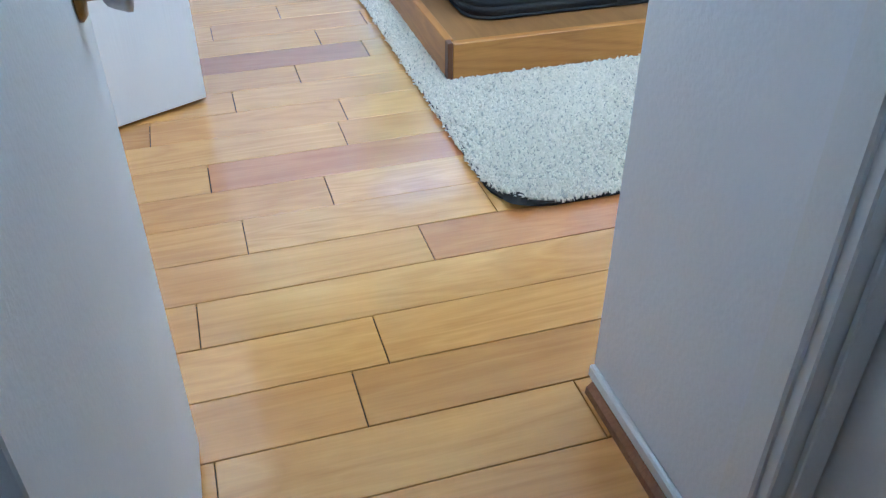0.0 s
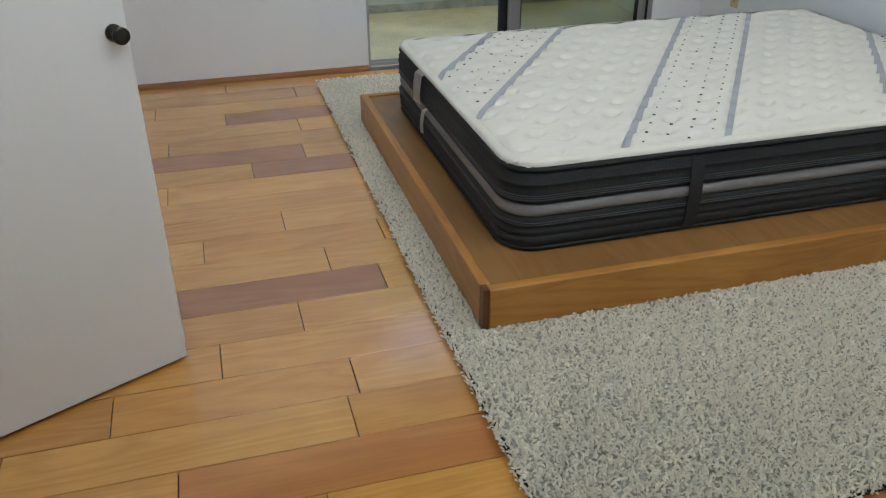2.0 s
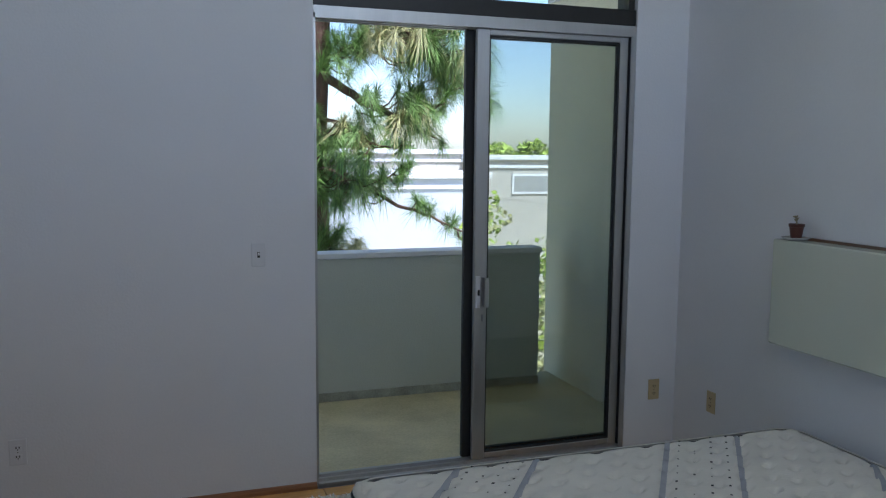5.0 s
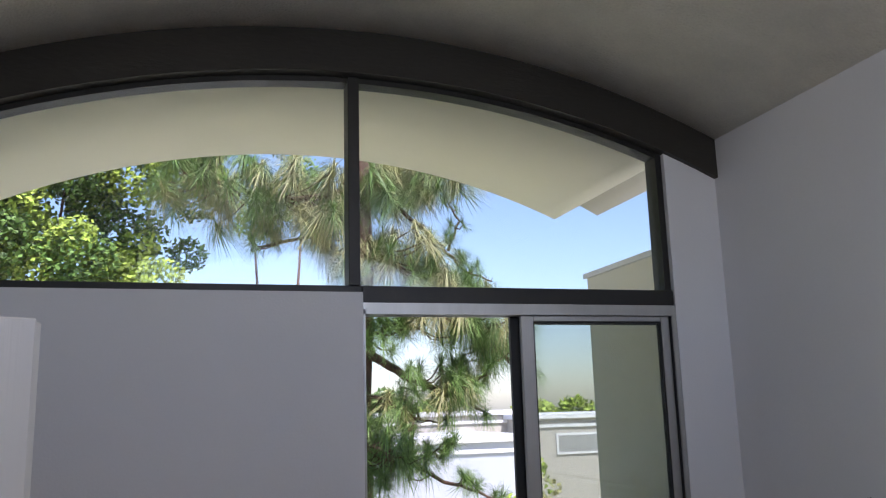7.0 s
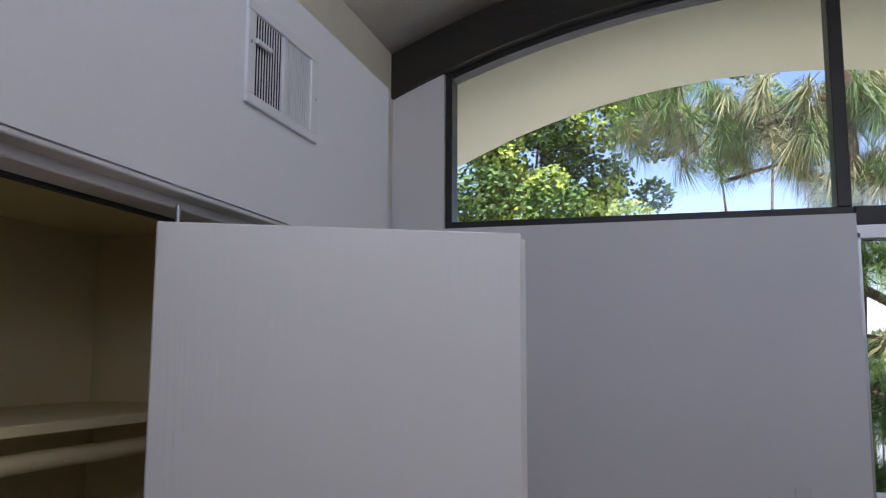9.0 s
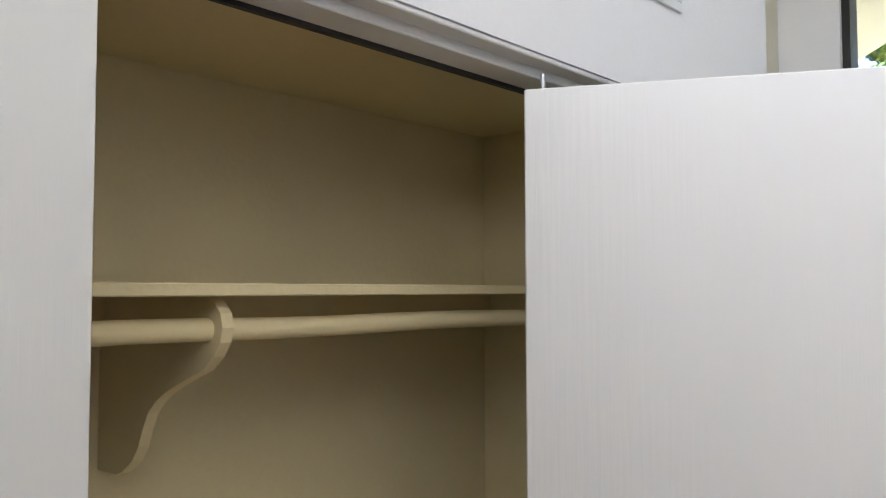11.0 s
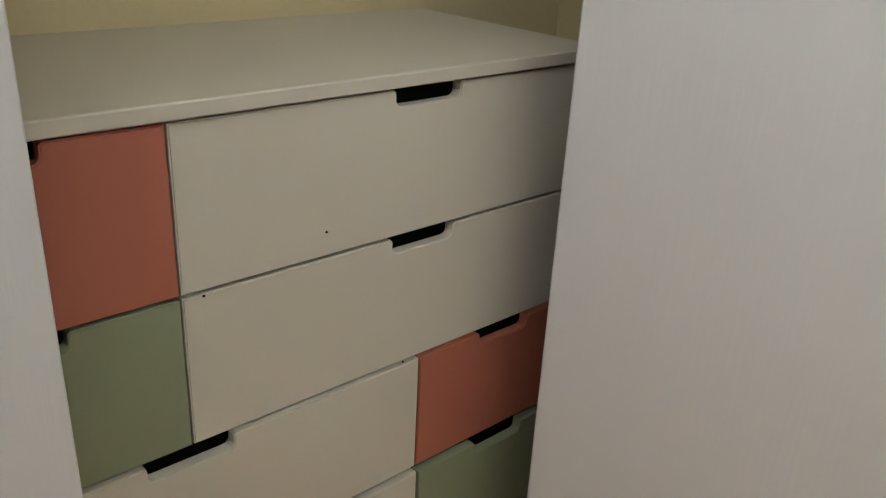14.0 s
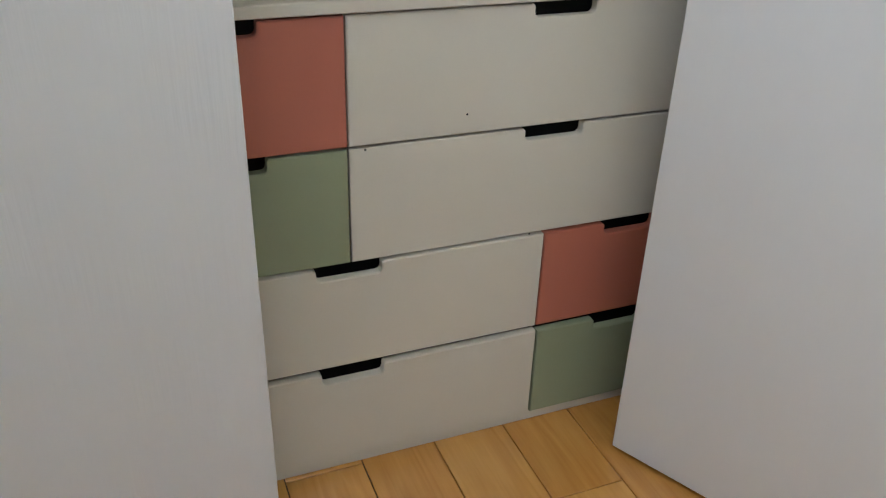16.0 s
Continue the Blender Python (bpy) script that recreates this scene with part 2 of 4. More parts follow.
NEEDLE = mat("pine_needles", (0.15, 0.25, 0.06), 0.5, var=0.2, scale=5, island=0.5)
NEEDLEY = mat("pale_pine_needles", (0.36, 0.35, 0.15), 0.55, var=0.2, scale=5, island=0.4)
LEAF = mat("laurel_leaves", (0.09, 0.16, 0.03), 0.5, var=0.3, scale=1.2, island=0.55)
LEAFY = mat("yellow_green_leaves", (0.27, 0.35, 0.05), 0.5, var=0.3, scale=1.2, island=0.5)
# both building stuccos darkened: shade on the walls is put into the base colour
BUILD = mat("shade_toned_white_stucco", (0.42, 0.45, 0.48), 0.85, var=0.04, scale=0.6, bump=0.2)
BUILDC = mat("shade_toned_cream_stucco", (0.50, 0.47, 0.41), 0.85, var=0.05, scale=0.6, bump=0.2)
BTRIM = mat("white_building_trim", (0.78, 0.78, 0.78), 0.6, var=0.03)
BGLASS = mat("far_window_glass", (0.36, 0.36, 0.35), 0.15, var=0.1)
GROUND = mat("garden_ground", (0.42, 0.40, 0.27), 0.95, var=0.4, scale=0.4, bump=0.3, bscale=6)
PANE = glass("clear_pane", (0.97, 0.985, 0.975))
PANET = glass("tinted_pane", (0.84, 0.86, 0.84))


# ---- mesh helpers ----
def obj_of(name, bm, material, smooth=False):
    me = bpy.data.meshes.new(name)
    bm.to_mesh(me)
    bm.free()
    for m in material if isinstance(material, (list, tuple)) else [material]:
        me.materials.append(m)
    if smooth:
        for p in me.polygons:
            p.use_smooth = True
    return new(name, me)


def part(name, bm, material, parent, label="", smooth=False):
    ob = obj_of(name, bm, material, smooth)
    ob.parent = parent
    inv = parent.matrix_basis.inverted()
    if parent.parent:
        inv = inv @ parent.matrix_parent_inverse.inverted() @ parent.parent.matrix_basis.inverted()
    ob.matrix_parent_inverse = inv
    return tagged(ob, label)


def thing(name, at, label, category, group="", kind=""):
    ob = new(name)
    ob.location = at
    ob.matrix_basis = Matrix.Translation(at)
    ob.empty_display_size = 0.1
    return tagged(ob, label, category, group, kind)


def structure(name, bm, material, label, category, smooth=False):
    return tagged(obj_of(name, bm, material, smooth), label, category, "", "structure")


def box(bm, x0, x1, y0, y1, z0, z1, bevel=0.0, seg=1, m=None, index=0):
    r = bmesh.ops.create_cube(bm, size=1.0, matrix=Matrix.Translation(((x0 + x1) / 2, (y0 + y1) / 2, (z0 + z1) / 2)) @ Matrix.Diagonal((x1 - x0, y1 - y0, z1 - z0, 1)))
    vs = r["verts"]
    if bevel:
        es = list({e for v in vs for e in v.link_edges})
        g = bmesh.ops.bevel(bm, geom=es, offset=bevel, segments=seg, affect="EDGES", profile=0.5)
        vs = list({v for f in g["faces"] for v in f.verts} | {v for v in vs if v.is_valid})
    if index:
        for f in {f for v in vs for f in v.link_faces}:
            f.material_index = index
    if m is not None:
        bmesh.ops.transform(bm, matrix=m, verts=vs)
    return vs


def boxes(*rows, bevel=0.0):
    bm = bmesh.new()
    for r in rows:
        box(bm, *r, bevel=bevel)
    return bm


def tube(bm, pts, radii, sides=8):
    """A tapered tube along points."""
    rings = []
    for i, p in enumerate(pts):
        d = (pts[min(i + 1, len(pts) - 1)] - pts[max(i - 1, 0)]).normalized()
        a = d.orthogonal().normalized() if i == 0 else (ref - d * ref.dot(d)).normalized()
        ref = a
        b = d.cross(a)
        rings.append([bm.verts.new(p + radii[i] * (math.cos(2 * math.pi * k / sides) * a + math.sin(2 * math.pi * k / sides) * b)) for k in range(sides)])
    for r0, r1 in zip(rings, rings[1:]):
        for k in range(sides):
            bm.faces.new((r0[k], r0[(k + 1) % sides], r1[(k + 1) % sides], r1[k]))
    bm.faces.new(rings[0][::-1])
    bm.faces.new(rings[-1])


def lathe(bm, profile, origin, axis="Z", sides=24):
    """Turns (radius, height) pairs about an axis through origin."""
    rot = {"Z": Matrix.Identity(4), "X": pose(0, 0, 0, 0, 90, 0), "Y": pose(0, 0, 0, -90, 0, 0)}[axis] if isinstance(axis, str) else axis
    m = Matrix.Translation(origin) @ rot
    rings = [[bm.verts.new(m @ Vector((r * math.cos(2 * math.pi * k / sides), r * math.sin(2 * math.pi * k / sides), h))) for k in range(sides)] for r, h in profile]
    for r0, r1 in zip(rings, rings[1:]):
        for k in range(sides):
            bm.faces.new((r0[k], r0[(k + 1) % sides], r1[(k + 1) % sides], r1[k]))
    bm.faces.new(rings[0][::-1])
    bm.faces.new(rings[-1])


def prism(bm, outline, d0, d1, axis):
    """An outline of 2D points pushed along an axis from d0 to d1."""
    def at(u, v, d):
        return {"x": (d, u, v), "y": (u, d, v), "z": (u, v, d)}[axis]
    a = [bm.verts.new(at(u, v, d0)) for u, v in outline]
    b = [bm.verts.new(at(u, v, d1)) for u, v in outline]
    bm.faces.new(a)
    bm.faces.new(b[::-1])
    for i in range(len(a)):
        j = (i + 1) % len(a)
        bm.faces.new((a[j], a[i], b[i], b[j]))
    bmesh.ops.recalc_face_normals(bm, faces=bm.faces)


# ---- the plan ----
XL, XR = -0.605, 3.473          # west wall, bed wall
CF, CN = -0.036, -1.727         # closet box: front face, north face
CB, CT = 1.983, 2.443           # closet box: head of the opening, top
SOUTH, HALL = -4.03, -5.9       # wall behind the bed's foot, end of the hall
MID, RAD, RISE = 1.45, 4.93, 3.44


def arc(x, up=0.0):
    return RISE + up - (RAD - math.sqrt(RAD * RAD - (x - MID) ** 2))


def arc_line(x0, x1, up, count=28):
    return [(x0 + (x1 - x0) * i / count, arc(x0 + (x1 - x0) * i / count, up)) for i in range(count + 1)]


def arc_slab(x0, x1, up0, up1, y0, y1, count=40):
    bm = bmesh.new()
    prism(bm, arc_line(x0, x1, up0, count) + arc_line(x0, x1, up1, count)[::-1], y0, y1, "y")
    return bm


# floor slab under the planks, walls, vault
structure("floor", boxes((XL - 0.75, XR + 0.15, HALL, 0.12, -0.16, -0.012)), SUBFLOOR, "mixed maple and reddish plank floor, lightly worn", "floor")
floor_ob = bpy.data.objects["floor"]
structure("wall_north", boxes((XL - 0.9, 1.452, 0.0, 0.15, -0.1, 2.337), (XL - 0.9, -0.345, 0.001, 0.149, 2.337, 3.4), (3.155, XR + 0.2, 0.0, 0.15, -0.1, 3.2)), WALL, "plain white painted wall with the balcony door", "wall")
structure("wall_east", boxes((XR, XR + 0.15, HALL, -0.001, -0.1, 3.4)), WALL, "plain white painted wall behind the bed head", "wall")
structure("wall_south", boxes((1.2205, XR - 0.001, SOUTH - 0.12, SOUTH, -0.1, 2.42), (XL - 0.05, 1.099, SOUTH - 0.12, SOUTH, 2.42, 2.55)), WALL, "plain white painted wall beside the entrance", "wall")
structure("wall_entry", boxes((1.10, 1.22, -4.465, SOUTH, -0.1, 2.42)), WALL, "plain white painted wall beside the entrance door frame", "wall")
structure("wall_entry_2", boxes((1.10, 1.22, HALL, -5.20, -0.1, 2.42), (1.10, 1.22, -5.1995, -4.4655, 2.05, 2.42)), WALL, "plain white painted hall wall with a doorway", "wall")
structure("wall_hall", boxes((0.13, 0.25, HALL, -3.98, -0.1, 2.42)), WALL, "plain white painted hall wall behind the open door", "wall")
structure("wall_hall_end", boxes((0.13, 1.22, HALL - 0.1, HALL - 0.0005, -0.1, 2.42)), WALL, "plain white painted end wall of the hall", "wall")
structure("wall_west", boxes((XL - 0.15, XL, CN - 0.1, -0.001, -0.1, CT), (XL - 0.15, 0.129, -4.10, -3.981, -0.1, 2.42)), WALL, "plain white painted wall of the closet alcove", "wall")
# cream material puts the warm bounce light into this wall's colour
structure("wall_west_upper", boxes((XL - 0.15, XL, -3.98, -0.001, CT + 0.001, 3.5)), STUCCO, "wall set back above the closet box, cream for warm bounce light", "wall")
structure("wall_closet_bulkhead", boxes((CF - 0.10, CF, -3.98, CN, CB, CT)), WALL, "white painted bulkhead over the closet doors", "wall")
structure("wall_closet_return", boxes((CF - 0.10, CF, -2.16, CN, -0.1, CB - 0.0005)), WALL, "white painted return beside the closet doors", "wall")
structure("wall_closet_north", boxes((XL, CF - 0.1005, CN - 0.10, CN, -0.1, CT)), WALL, "white painted end wall of the closet box", "wall")
structure("closet_top", boxes((XL, CF - 0.1005, -3.98, CN - 0.1005, CT - 0.06, CT)), WALL, "flat white top of the closet box", "ceiling")
structure("ceiling", arc_slab(XL - 0.3, XR + 0.15, 0.223, 0.37, -4.2, 0.05), CEIL, "vaulted cream acoustic textured ceiling", "ceiling", True)
structure("ceiling_hall", boxes((XL - 0.15, 1.3, HALL, SOUTH - 0.12, 2.421, 2.5)), WALL, "flat white hall ceiling", "ceiling")
structure("wall_closet_back", boxes((-0.80, -0.684, -3.98, -1.83, -0.1, 2.38)), CLOSETPAINT, "cream painted closet back wall", "wall")
structure("wall_closet_side", boxes((-0.683, CF - 0.101, -2.032, -1.83, -0.1, 2.02)), CLOSETPAINT, "cream painted closet side wall", "wall")
structure("wall_closet_side_2", boxes((-0.683, CF - 0.101, -3.98, -3.962, -0.1, 2.02)), CLOSETPAINT, "cream painted closet side wall", "wall")
structure("ceiling_closet", boxes((-0.683, CF - 0.101, -3.98, -1.83, 2.021, 2.10)), CLOSETPAINT, "cream painted closet ceiling", "ceiling")
structure("beam", arc_slab(XL - 0.03, XR - 0.002, 0.0, 0.222, -0.035, 0.14), BEAM, "dark brown painted arched beam", "beam")
structure("trim", boxes((CF - 0.040, CF - 0.003, -3.97, -2.161, CB - 0.009, CB - 0.0005), (CF - 0.100, CF - 0.0405, -3.97, -2.161, CB - 0.024, CB - 0.0005), bevel=0.002), DOORPAINT, "white head trim over the closet doors", "trim")
structure("door_track", boxes((CF - 0.110, CF - 0.1005, -3.96, -2.161, 1.953, 2.02)), GASKET, "dark metal closet door track", "track")
bm = bmesh.new()
prism(bm, [(0, 0), (-0.024, 0), (-0.022, 0.014), (-0.012, 0.024), (0, 0.027)], XL, 1.45, "x")
structure("baseboard", bm, SHOE, "brown wooden shoe moulding along the wall", "baseboard")
bm = bmesh.new()
prism(bm, [(1.10, 0), (1.075, 0), (1.077, 0.016), (1.088, 0.026), (1.10, 0.03)], -4.38, SOUTH - 0.02, "y")
structure("baseboard_entry", bm, SHOE, "brown wooden shoe moulding at the entrance", "baseboard")
bm = bmesh.new()
box(bm, 1.086, 1.0995, -4.38, SOUTH - 0.002, 0.03, 0.060, bevel=0.004)
structure("baseboard_entry_2", bm, DOORPAINT, "white painted base strip at the entrance", "baseboard")

# outside shell
structure("roof_overhang", arc_slab(XL - 0.3, 3.42, 0.215, 0.415, 0.151, 2.05), STUCCO, "cream stucco unseen vaulted roof, lengthened to block the sun overhang", "roof", True)
# unseen slab; its stretch past the gable is added to keep sun out
structure("roof", arc_slab(XL - 0.5, XR + 0.3, 0.42, 0.5, -6.4, 2.0), BUILDC, "unseen vaulted roof, lengthened to block the sun", "roof", True)
structure("balcony", boxes((XL - 0.6, XR + 0.3, 0.151, 1.95, -0.25, -0.09)), CONCRETE, "stained bare concrete balcony floor", "balcony")
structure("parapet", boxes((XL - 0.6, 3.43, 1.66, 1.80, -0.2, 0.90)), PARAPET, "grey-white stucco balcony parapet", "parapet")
bm = boxes((XL - 0.6, 3.44, 1.64, 1.82, 0.90, 0.94), bevel=0.006)
structure("parapet_cap", bm, BTRIM, "white painted cap of the balcony parapet", "parapet")
structure("parapet_base", boxes((XL - 0.6, 3.43, 1.645, 1.659, -0.089, -0.03)), DIRTY, "dirty concrete kerb under the parapet", "kerb")
structure("wall_balcony", boxes((3.65, 3.80, 0.151, 2.0, -3.0, 2.76), (XL - 0.75, XL - 0.6, 0.151, 2.0, -3.0, 3.3)), STUCCO, "cream stucco balcony side wall", "wall")
structure("wall_balcony_cap", boxes((3.63, 3.82, 0.152, 2.03, 2.761, 2.80)), BTRIM, "white cap of the balcony side wall", "wall")
structure("wall_lower", boxes((XL - 0.75, 3.8, 0.0, 0.14, -3.0, -0.201)), STUCCO, "cream stucco wall under the balcony", "wall")
bm = bmesh.new()
bmesh.ops.create_grid(bm, x_segments=2, y_segments=2, size=400, matrix=Matrix.Translation((0, 0, -3.0)))
structure("ground", bm, GROUND, "planted garden ground between houses", "ground")
# gable end over the entrance, with its arched daylight window
bm = bmesh.new()
prism(bm, arc_line(XL - 0.25, 0.15, 0.222, 8) + [(0.15, 2.55), (XL - 0.25, 2.55)], SOUTH - 0.12, SOUTH, "y")
prism(bm, arc_line(3.30, XR, 0.222, 8) + [(XR, 2.421), (3.30, 2.421)], SOUTH - 0.12, SOUTH, "y")
structure("wall_gable", bm, WALL, "white gable wall over the entrance", "wall")


# ---- windows ----
def transom():
    w = thing("window_1", (MID, 0.1, 2.35), "black framed arched transom window over the balcony door", "window", kind="structure")
    part("sill", boxes((-0.345, 1.452, 0.03, 0.14, 2.338, 2.372), bevel=0.002), BLACKFRAME, w)
    part("rail", boxes((1.453, 3.155, 0.012, 0.14, 2.288, 2.370), bevel=0.003), BLACKFRAME, w, "dark painted rail over the sliding door")
    part("post", boxes((-0.345, -0.312, 0.03, 0.14, 2.3725, arc(-0.33, -0.001))), BLACKFRAME, w)
    part("post", boxes((3.118, 3.154, 0.03, 0.14, 2.3705, arc(3.13, -0.001))), BLACKFRAME, w)
    part("mullion", boxes((1.388, 1.445, 0.02, 0.14, 2.3725, RISE - 0.002), bevel=0.003), BLACKFRAME, w)
    for x0, x1 in ((-0.311, 1.387), (1.446, 3.117)):
        part("head", arc_slab(x0, x1, -0.028, -0.001, 0.04, 0.13, 24), BLACKFRAME, w)
        bm = bmesh.new()
        prism(bm, arc_line(x0 - 0.004, x1 + 0.004, -0.024, 24) + [(x1 + 0.004, 2.366), (x0 - 0.004, 2.366)], 0.084, 0.089, "y")
        p = part("pane", bm, PANE, w)
        p.visible_shadow = False


transom()


def sliding_door():
    d = thing("door_1", (2.3, 0.06, 0.0), "aluminium sliding balcony door, slid open, with two tinted panes", "sliding door", kind="structure")
    part("head_track", boxes((1.453, 3.154, 0.004, 0.13, 2.255, 2.287), (1.453, 3.154, 0.004, 0.022, 2.232, 2.2555), (1.453, 3.154, 0.062, 0.075, 2.232, 2.2555), (1.453, 3.154, 0.118, 0.13, 2.232, 2.2555)), ALU, d)
    part("sill_track", boxes((1.453, 3.154, 0.004, 0.148, -0.012, 0.012), (1.453, 3.154, 0.03, 0.036, 0.012, 0.028), (1.453, 3.154, 0.084, 0.09, 0.012, 0.028)), ALU, d)
    part("jamb", boxes((1.4525, 1.464, 0.004, 0.13, 0.012, 2.2545)), ALU, d)
    part("jamb", boxes((3.128, 3.154, 0.004, 0.022, 0.012, 2.2315), (3.142, 3.1541, 0.022, 0.13, 0.012, 2.2315), (3.128, 3.154, 0.064, 0.074, 0.012, 2.2315)), ALU, d)
    part("weather_strip", boxes((3.1245, 3.1278, 0.012, 0.06, 0.03, 2.231)), GASKET, d)
    for y, x0, x1, x2 in ((0.028, 2.270, 3.076, 3.124), (0.082, 2.232, 3.100, 3.138)):
        metal = ALU if y < 0.05 else GASKET
        leaf = part("sliding_panel", boxes((x0, x0 + 0.068, y, y + 0.03, 0.03, 2.231), (x1, x2, y, y + 0.03, 0.03, 2.231), bevel=0.003), metal, d)
        part("panel_rail", boxes((x0 + 0.068, x1, y + 0.001, y + 0.029, 2.203, 2.231), bevel=0.003), metal, leaf)
        part("panel_rail", boxes((x0 + 0.068, x1, y + 0.001, y + 0.029, 0.03, 0.062), bevel=0.003), metal, leaf)
        part("gasket", boxes((x0 + 0.068, x0 + 0.074, y + 0.004, y + 0.026, 0.062, 2.203), (x1 - 0.008, x1, y + 0.004, y + 0.026, 0.062, 2.203), (x0 + 0.074, x1 - 0.008, y + 0.004, y + 0.026, 2.192, 2.203), (x0 + 0.074, x1 - 0.008, y + 0.004, y + 0.026, 0.062, 0.070)), GASKET, leaf)
        p = part("pane", boxes((x0 + 0.07, x1 - 0.002, y + 0.013, y + 0.018, 0.06, 2.205)), PANET, leaf)
        p.visible_shadow = False
    h = part("handle", boxes((2.276, 2.300, 0.016, 0.028, 0.835, 0.998), bevel=0.002), VENTW, d, "white metal pull handle with lock")
    part("grip", boxes((2.318, 2.326, -0.012, 0.027, 0.842, 0.992), (2.31, 2.334, -0.016, -0.010, 0.842, 0.992), bevel=0.002), ALU, h)
    part("lock_lever", boxes((2.283, 2.292, 0.004, 0.0165, 0.90, 0.93), bevel=0.002), SLOT, h)
    part("key_lock", boxes((2.308, 2.320, 0.018, 0.028, 0.765, 0.80), bevel=0.003), PEWTER, h)


sliding_door()


# ---- doors ----
def knob(parent, at, axis, material, long=0.075, r=0.027, rose=0.033):
    k = bmesh.new()
    lathe(k, [(rose, 0), (rose, 0.004), (rose - 0.007, 0.010), (0.010, 0.012), (0.009, 0.032)], at, axis)
    p = part("rosette", k, BRASS if material is PEWTER else material, parent, "tarnished brass rosette" if material is PEWTER else "dark metal rosette", True)
    k = bmesh.new()
    lathe(k, [(0.012, 0.030), (0.018, 0.034), (r - 0.005, 0.042), (r - 0.002, long - 0.012), (r, long - 0.008), (r, long - 0.002), (r - 0.006, long), (0.004, long - 0.001)], at, axis)
    part("knob", k, material, p, smooth=True)


def entry_door():
    d = thing("door_2", (0.27, -4.74, 0.0), "plain white painted bedroom door standing open with a metal knob", "door", kind="structure")
    m = pose(0.275, -4.74, 0, 0, 0, 89.2)
    bm = bmesh.new()
    box(bm, 0.0, 0.775, -0.036, 0.0, 0.012, 2.03, bevel=0.002, m=m)
    leaf = part("leaf", bm, DOORPAINT, d)
    spot = m @ Vector((0.685, -0.036, 0.89))
    knob(leaf, spot, pose(0, 0, 0, 0, 90, 1.0), PEWTER, 0.063, 0.027)
    for z in (0.25, 1.05, 1.8):
        bm = bmesh.new()
        lathe(bm, [(0.006, 0), (0.006, 0.09)], (0.268, -4.75, z), "Z", 10)
        part("hinge", bm, BRASS, leaf, "tarnished brass hinge")


entry_door()


def door_casing():
    d = thing("door_3", (1.1, -4.6, 0), "white painted door frame with a strike plate at the entrance", "door frame", kind="structure")
    part("casing", boxes((1.082, 1.099, -4.52, -4.457, 0.0, 2.11), bevel=0.004), DOORPAINT, d)
    part("jamb", boxes((1.092, 1.21, -4.54, -4.4655, 0.0, 2.05), bevel=0.003), DOORPAINT, d)
    part("stop", boxes((1.12, 1.16, -4.552, -4.5405, 0.0, 2.05), bevel=0.002), DOORPAINT, d)
    part("strike_plate", boxes((1.096, 1.118, -4.5435, -4.5405, 0.83, 0.89)), PEWTER, d, "worn metal strike plate")
    part("leaf", boxes((1.165, 1.20, -5.19, -4.5415, 0.012, 2.03)), DOORPAINT, d)


door_casing()


def closet_leaf(at, angle, width, label, knob_at=None):
    d = thing("closet_door", (at[0], at[1], 0.0), label, "closet door", "closet doors")
    m = pose(at[0], at[1], 0, 0, 0, angle)
    bm = bmesh.new()
    box(bm, 0.0, width, 0.0, 0.033, 0.012, 1.927, bevel=0.0025, m=m)
    leaf = part("leaf", bm, CLOSETDOOR, d)
    bm = bmesh.new()
    lathe(bm, [(0.004, 0), (0.004, 0.034)], m @ Vector((0.028, 0.016, 1.92)), "Z", 10)
    part("pivot_pin", bm, PEWTER, d, "grey metal pivot pin")
    if knob_at:
        knob(leaf, m @ Vector((knob_at, 0.0, 0.89)), pose(0, 0, 0, 90, 0, angle), BLACKKNOB, 0.045, 0.019, 0.019)


closet_leaf((-0.060, -2.711), 26.2, 0.562, "grained off-white folding closet door turned out into the room", 0.532)
closet_leaf((-0.052, -2.185), -26.6, 0.535, "grained off-white closet door panel folded behind its pair")
closet_leaf((-0.072, -3.415), -80, 0.545, "grained off-white closet door folded wide open")


# ---- bed ----
def bed_platform():
    p = thing("bed_platform", (2.35, -1.72, 0.02), "low oiled pine bed platform standing on the shag rug", "bed platform")
    part("front_board", boxes((1.262, 3.462, -2.585, -2.553, 0.02, 0.148), bevel=0.003), PLATWOOD, p)
    part("side_board", boxes((1.243, 1.273, -2.552, -0.868, 0.02, 0.152), bevel=0.003), PLATWOODY, p)
    part("corner_post", boxes((1.2425, 1.2615, -2.586, -2.5525, 0.02, 0.152), bevel=0.002), DARKEND, p, "dark end grain of the corner joint")
    part("back_board", boxes((1.243, 3.462, -0.867, -0.838, 0.02, 0.148), bevel=0.003), PLATWOOD, p)
    part("top_panel", boxes((1.2735, 2.40, -2.5525, -0.8675, 0.115, 0.140)), PLY, p)
    part("top_panel", boxes((2.402, 3.46, -2.5525, -0.8675, 0.115, 0.140)), PLY, p)


MX0, MX1, MY0, MY1, MZ0, MZ1 = 1.375, 3.40, -2.405, -0.985, 0.141, 0.432


def round_rect(inset, r, n=7):
    x0, x1, y0, y1 = MX0 + inset, MX1 - inset, MY0 + inset, MY1 - inset
    out = []
    for cx, cy, a0 in ((x1 - r, y0 + r, -90), (x1 - r, y1 - r, 0), (x0 + r, y1 - r, 90), (x0 + r, y0 + r, 180)):
        for k in range(n + 1):
            a = radians(a0 + 90 * k / n)
            out.append((cx + r * math.cos(a), cy + r * math.sin(a)))
    return out


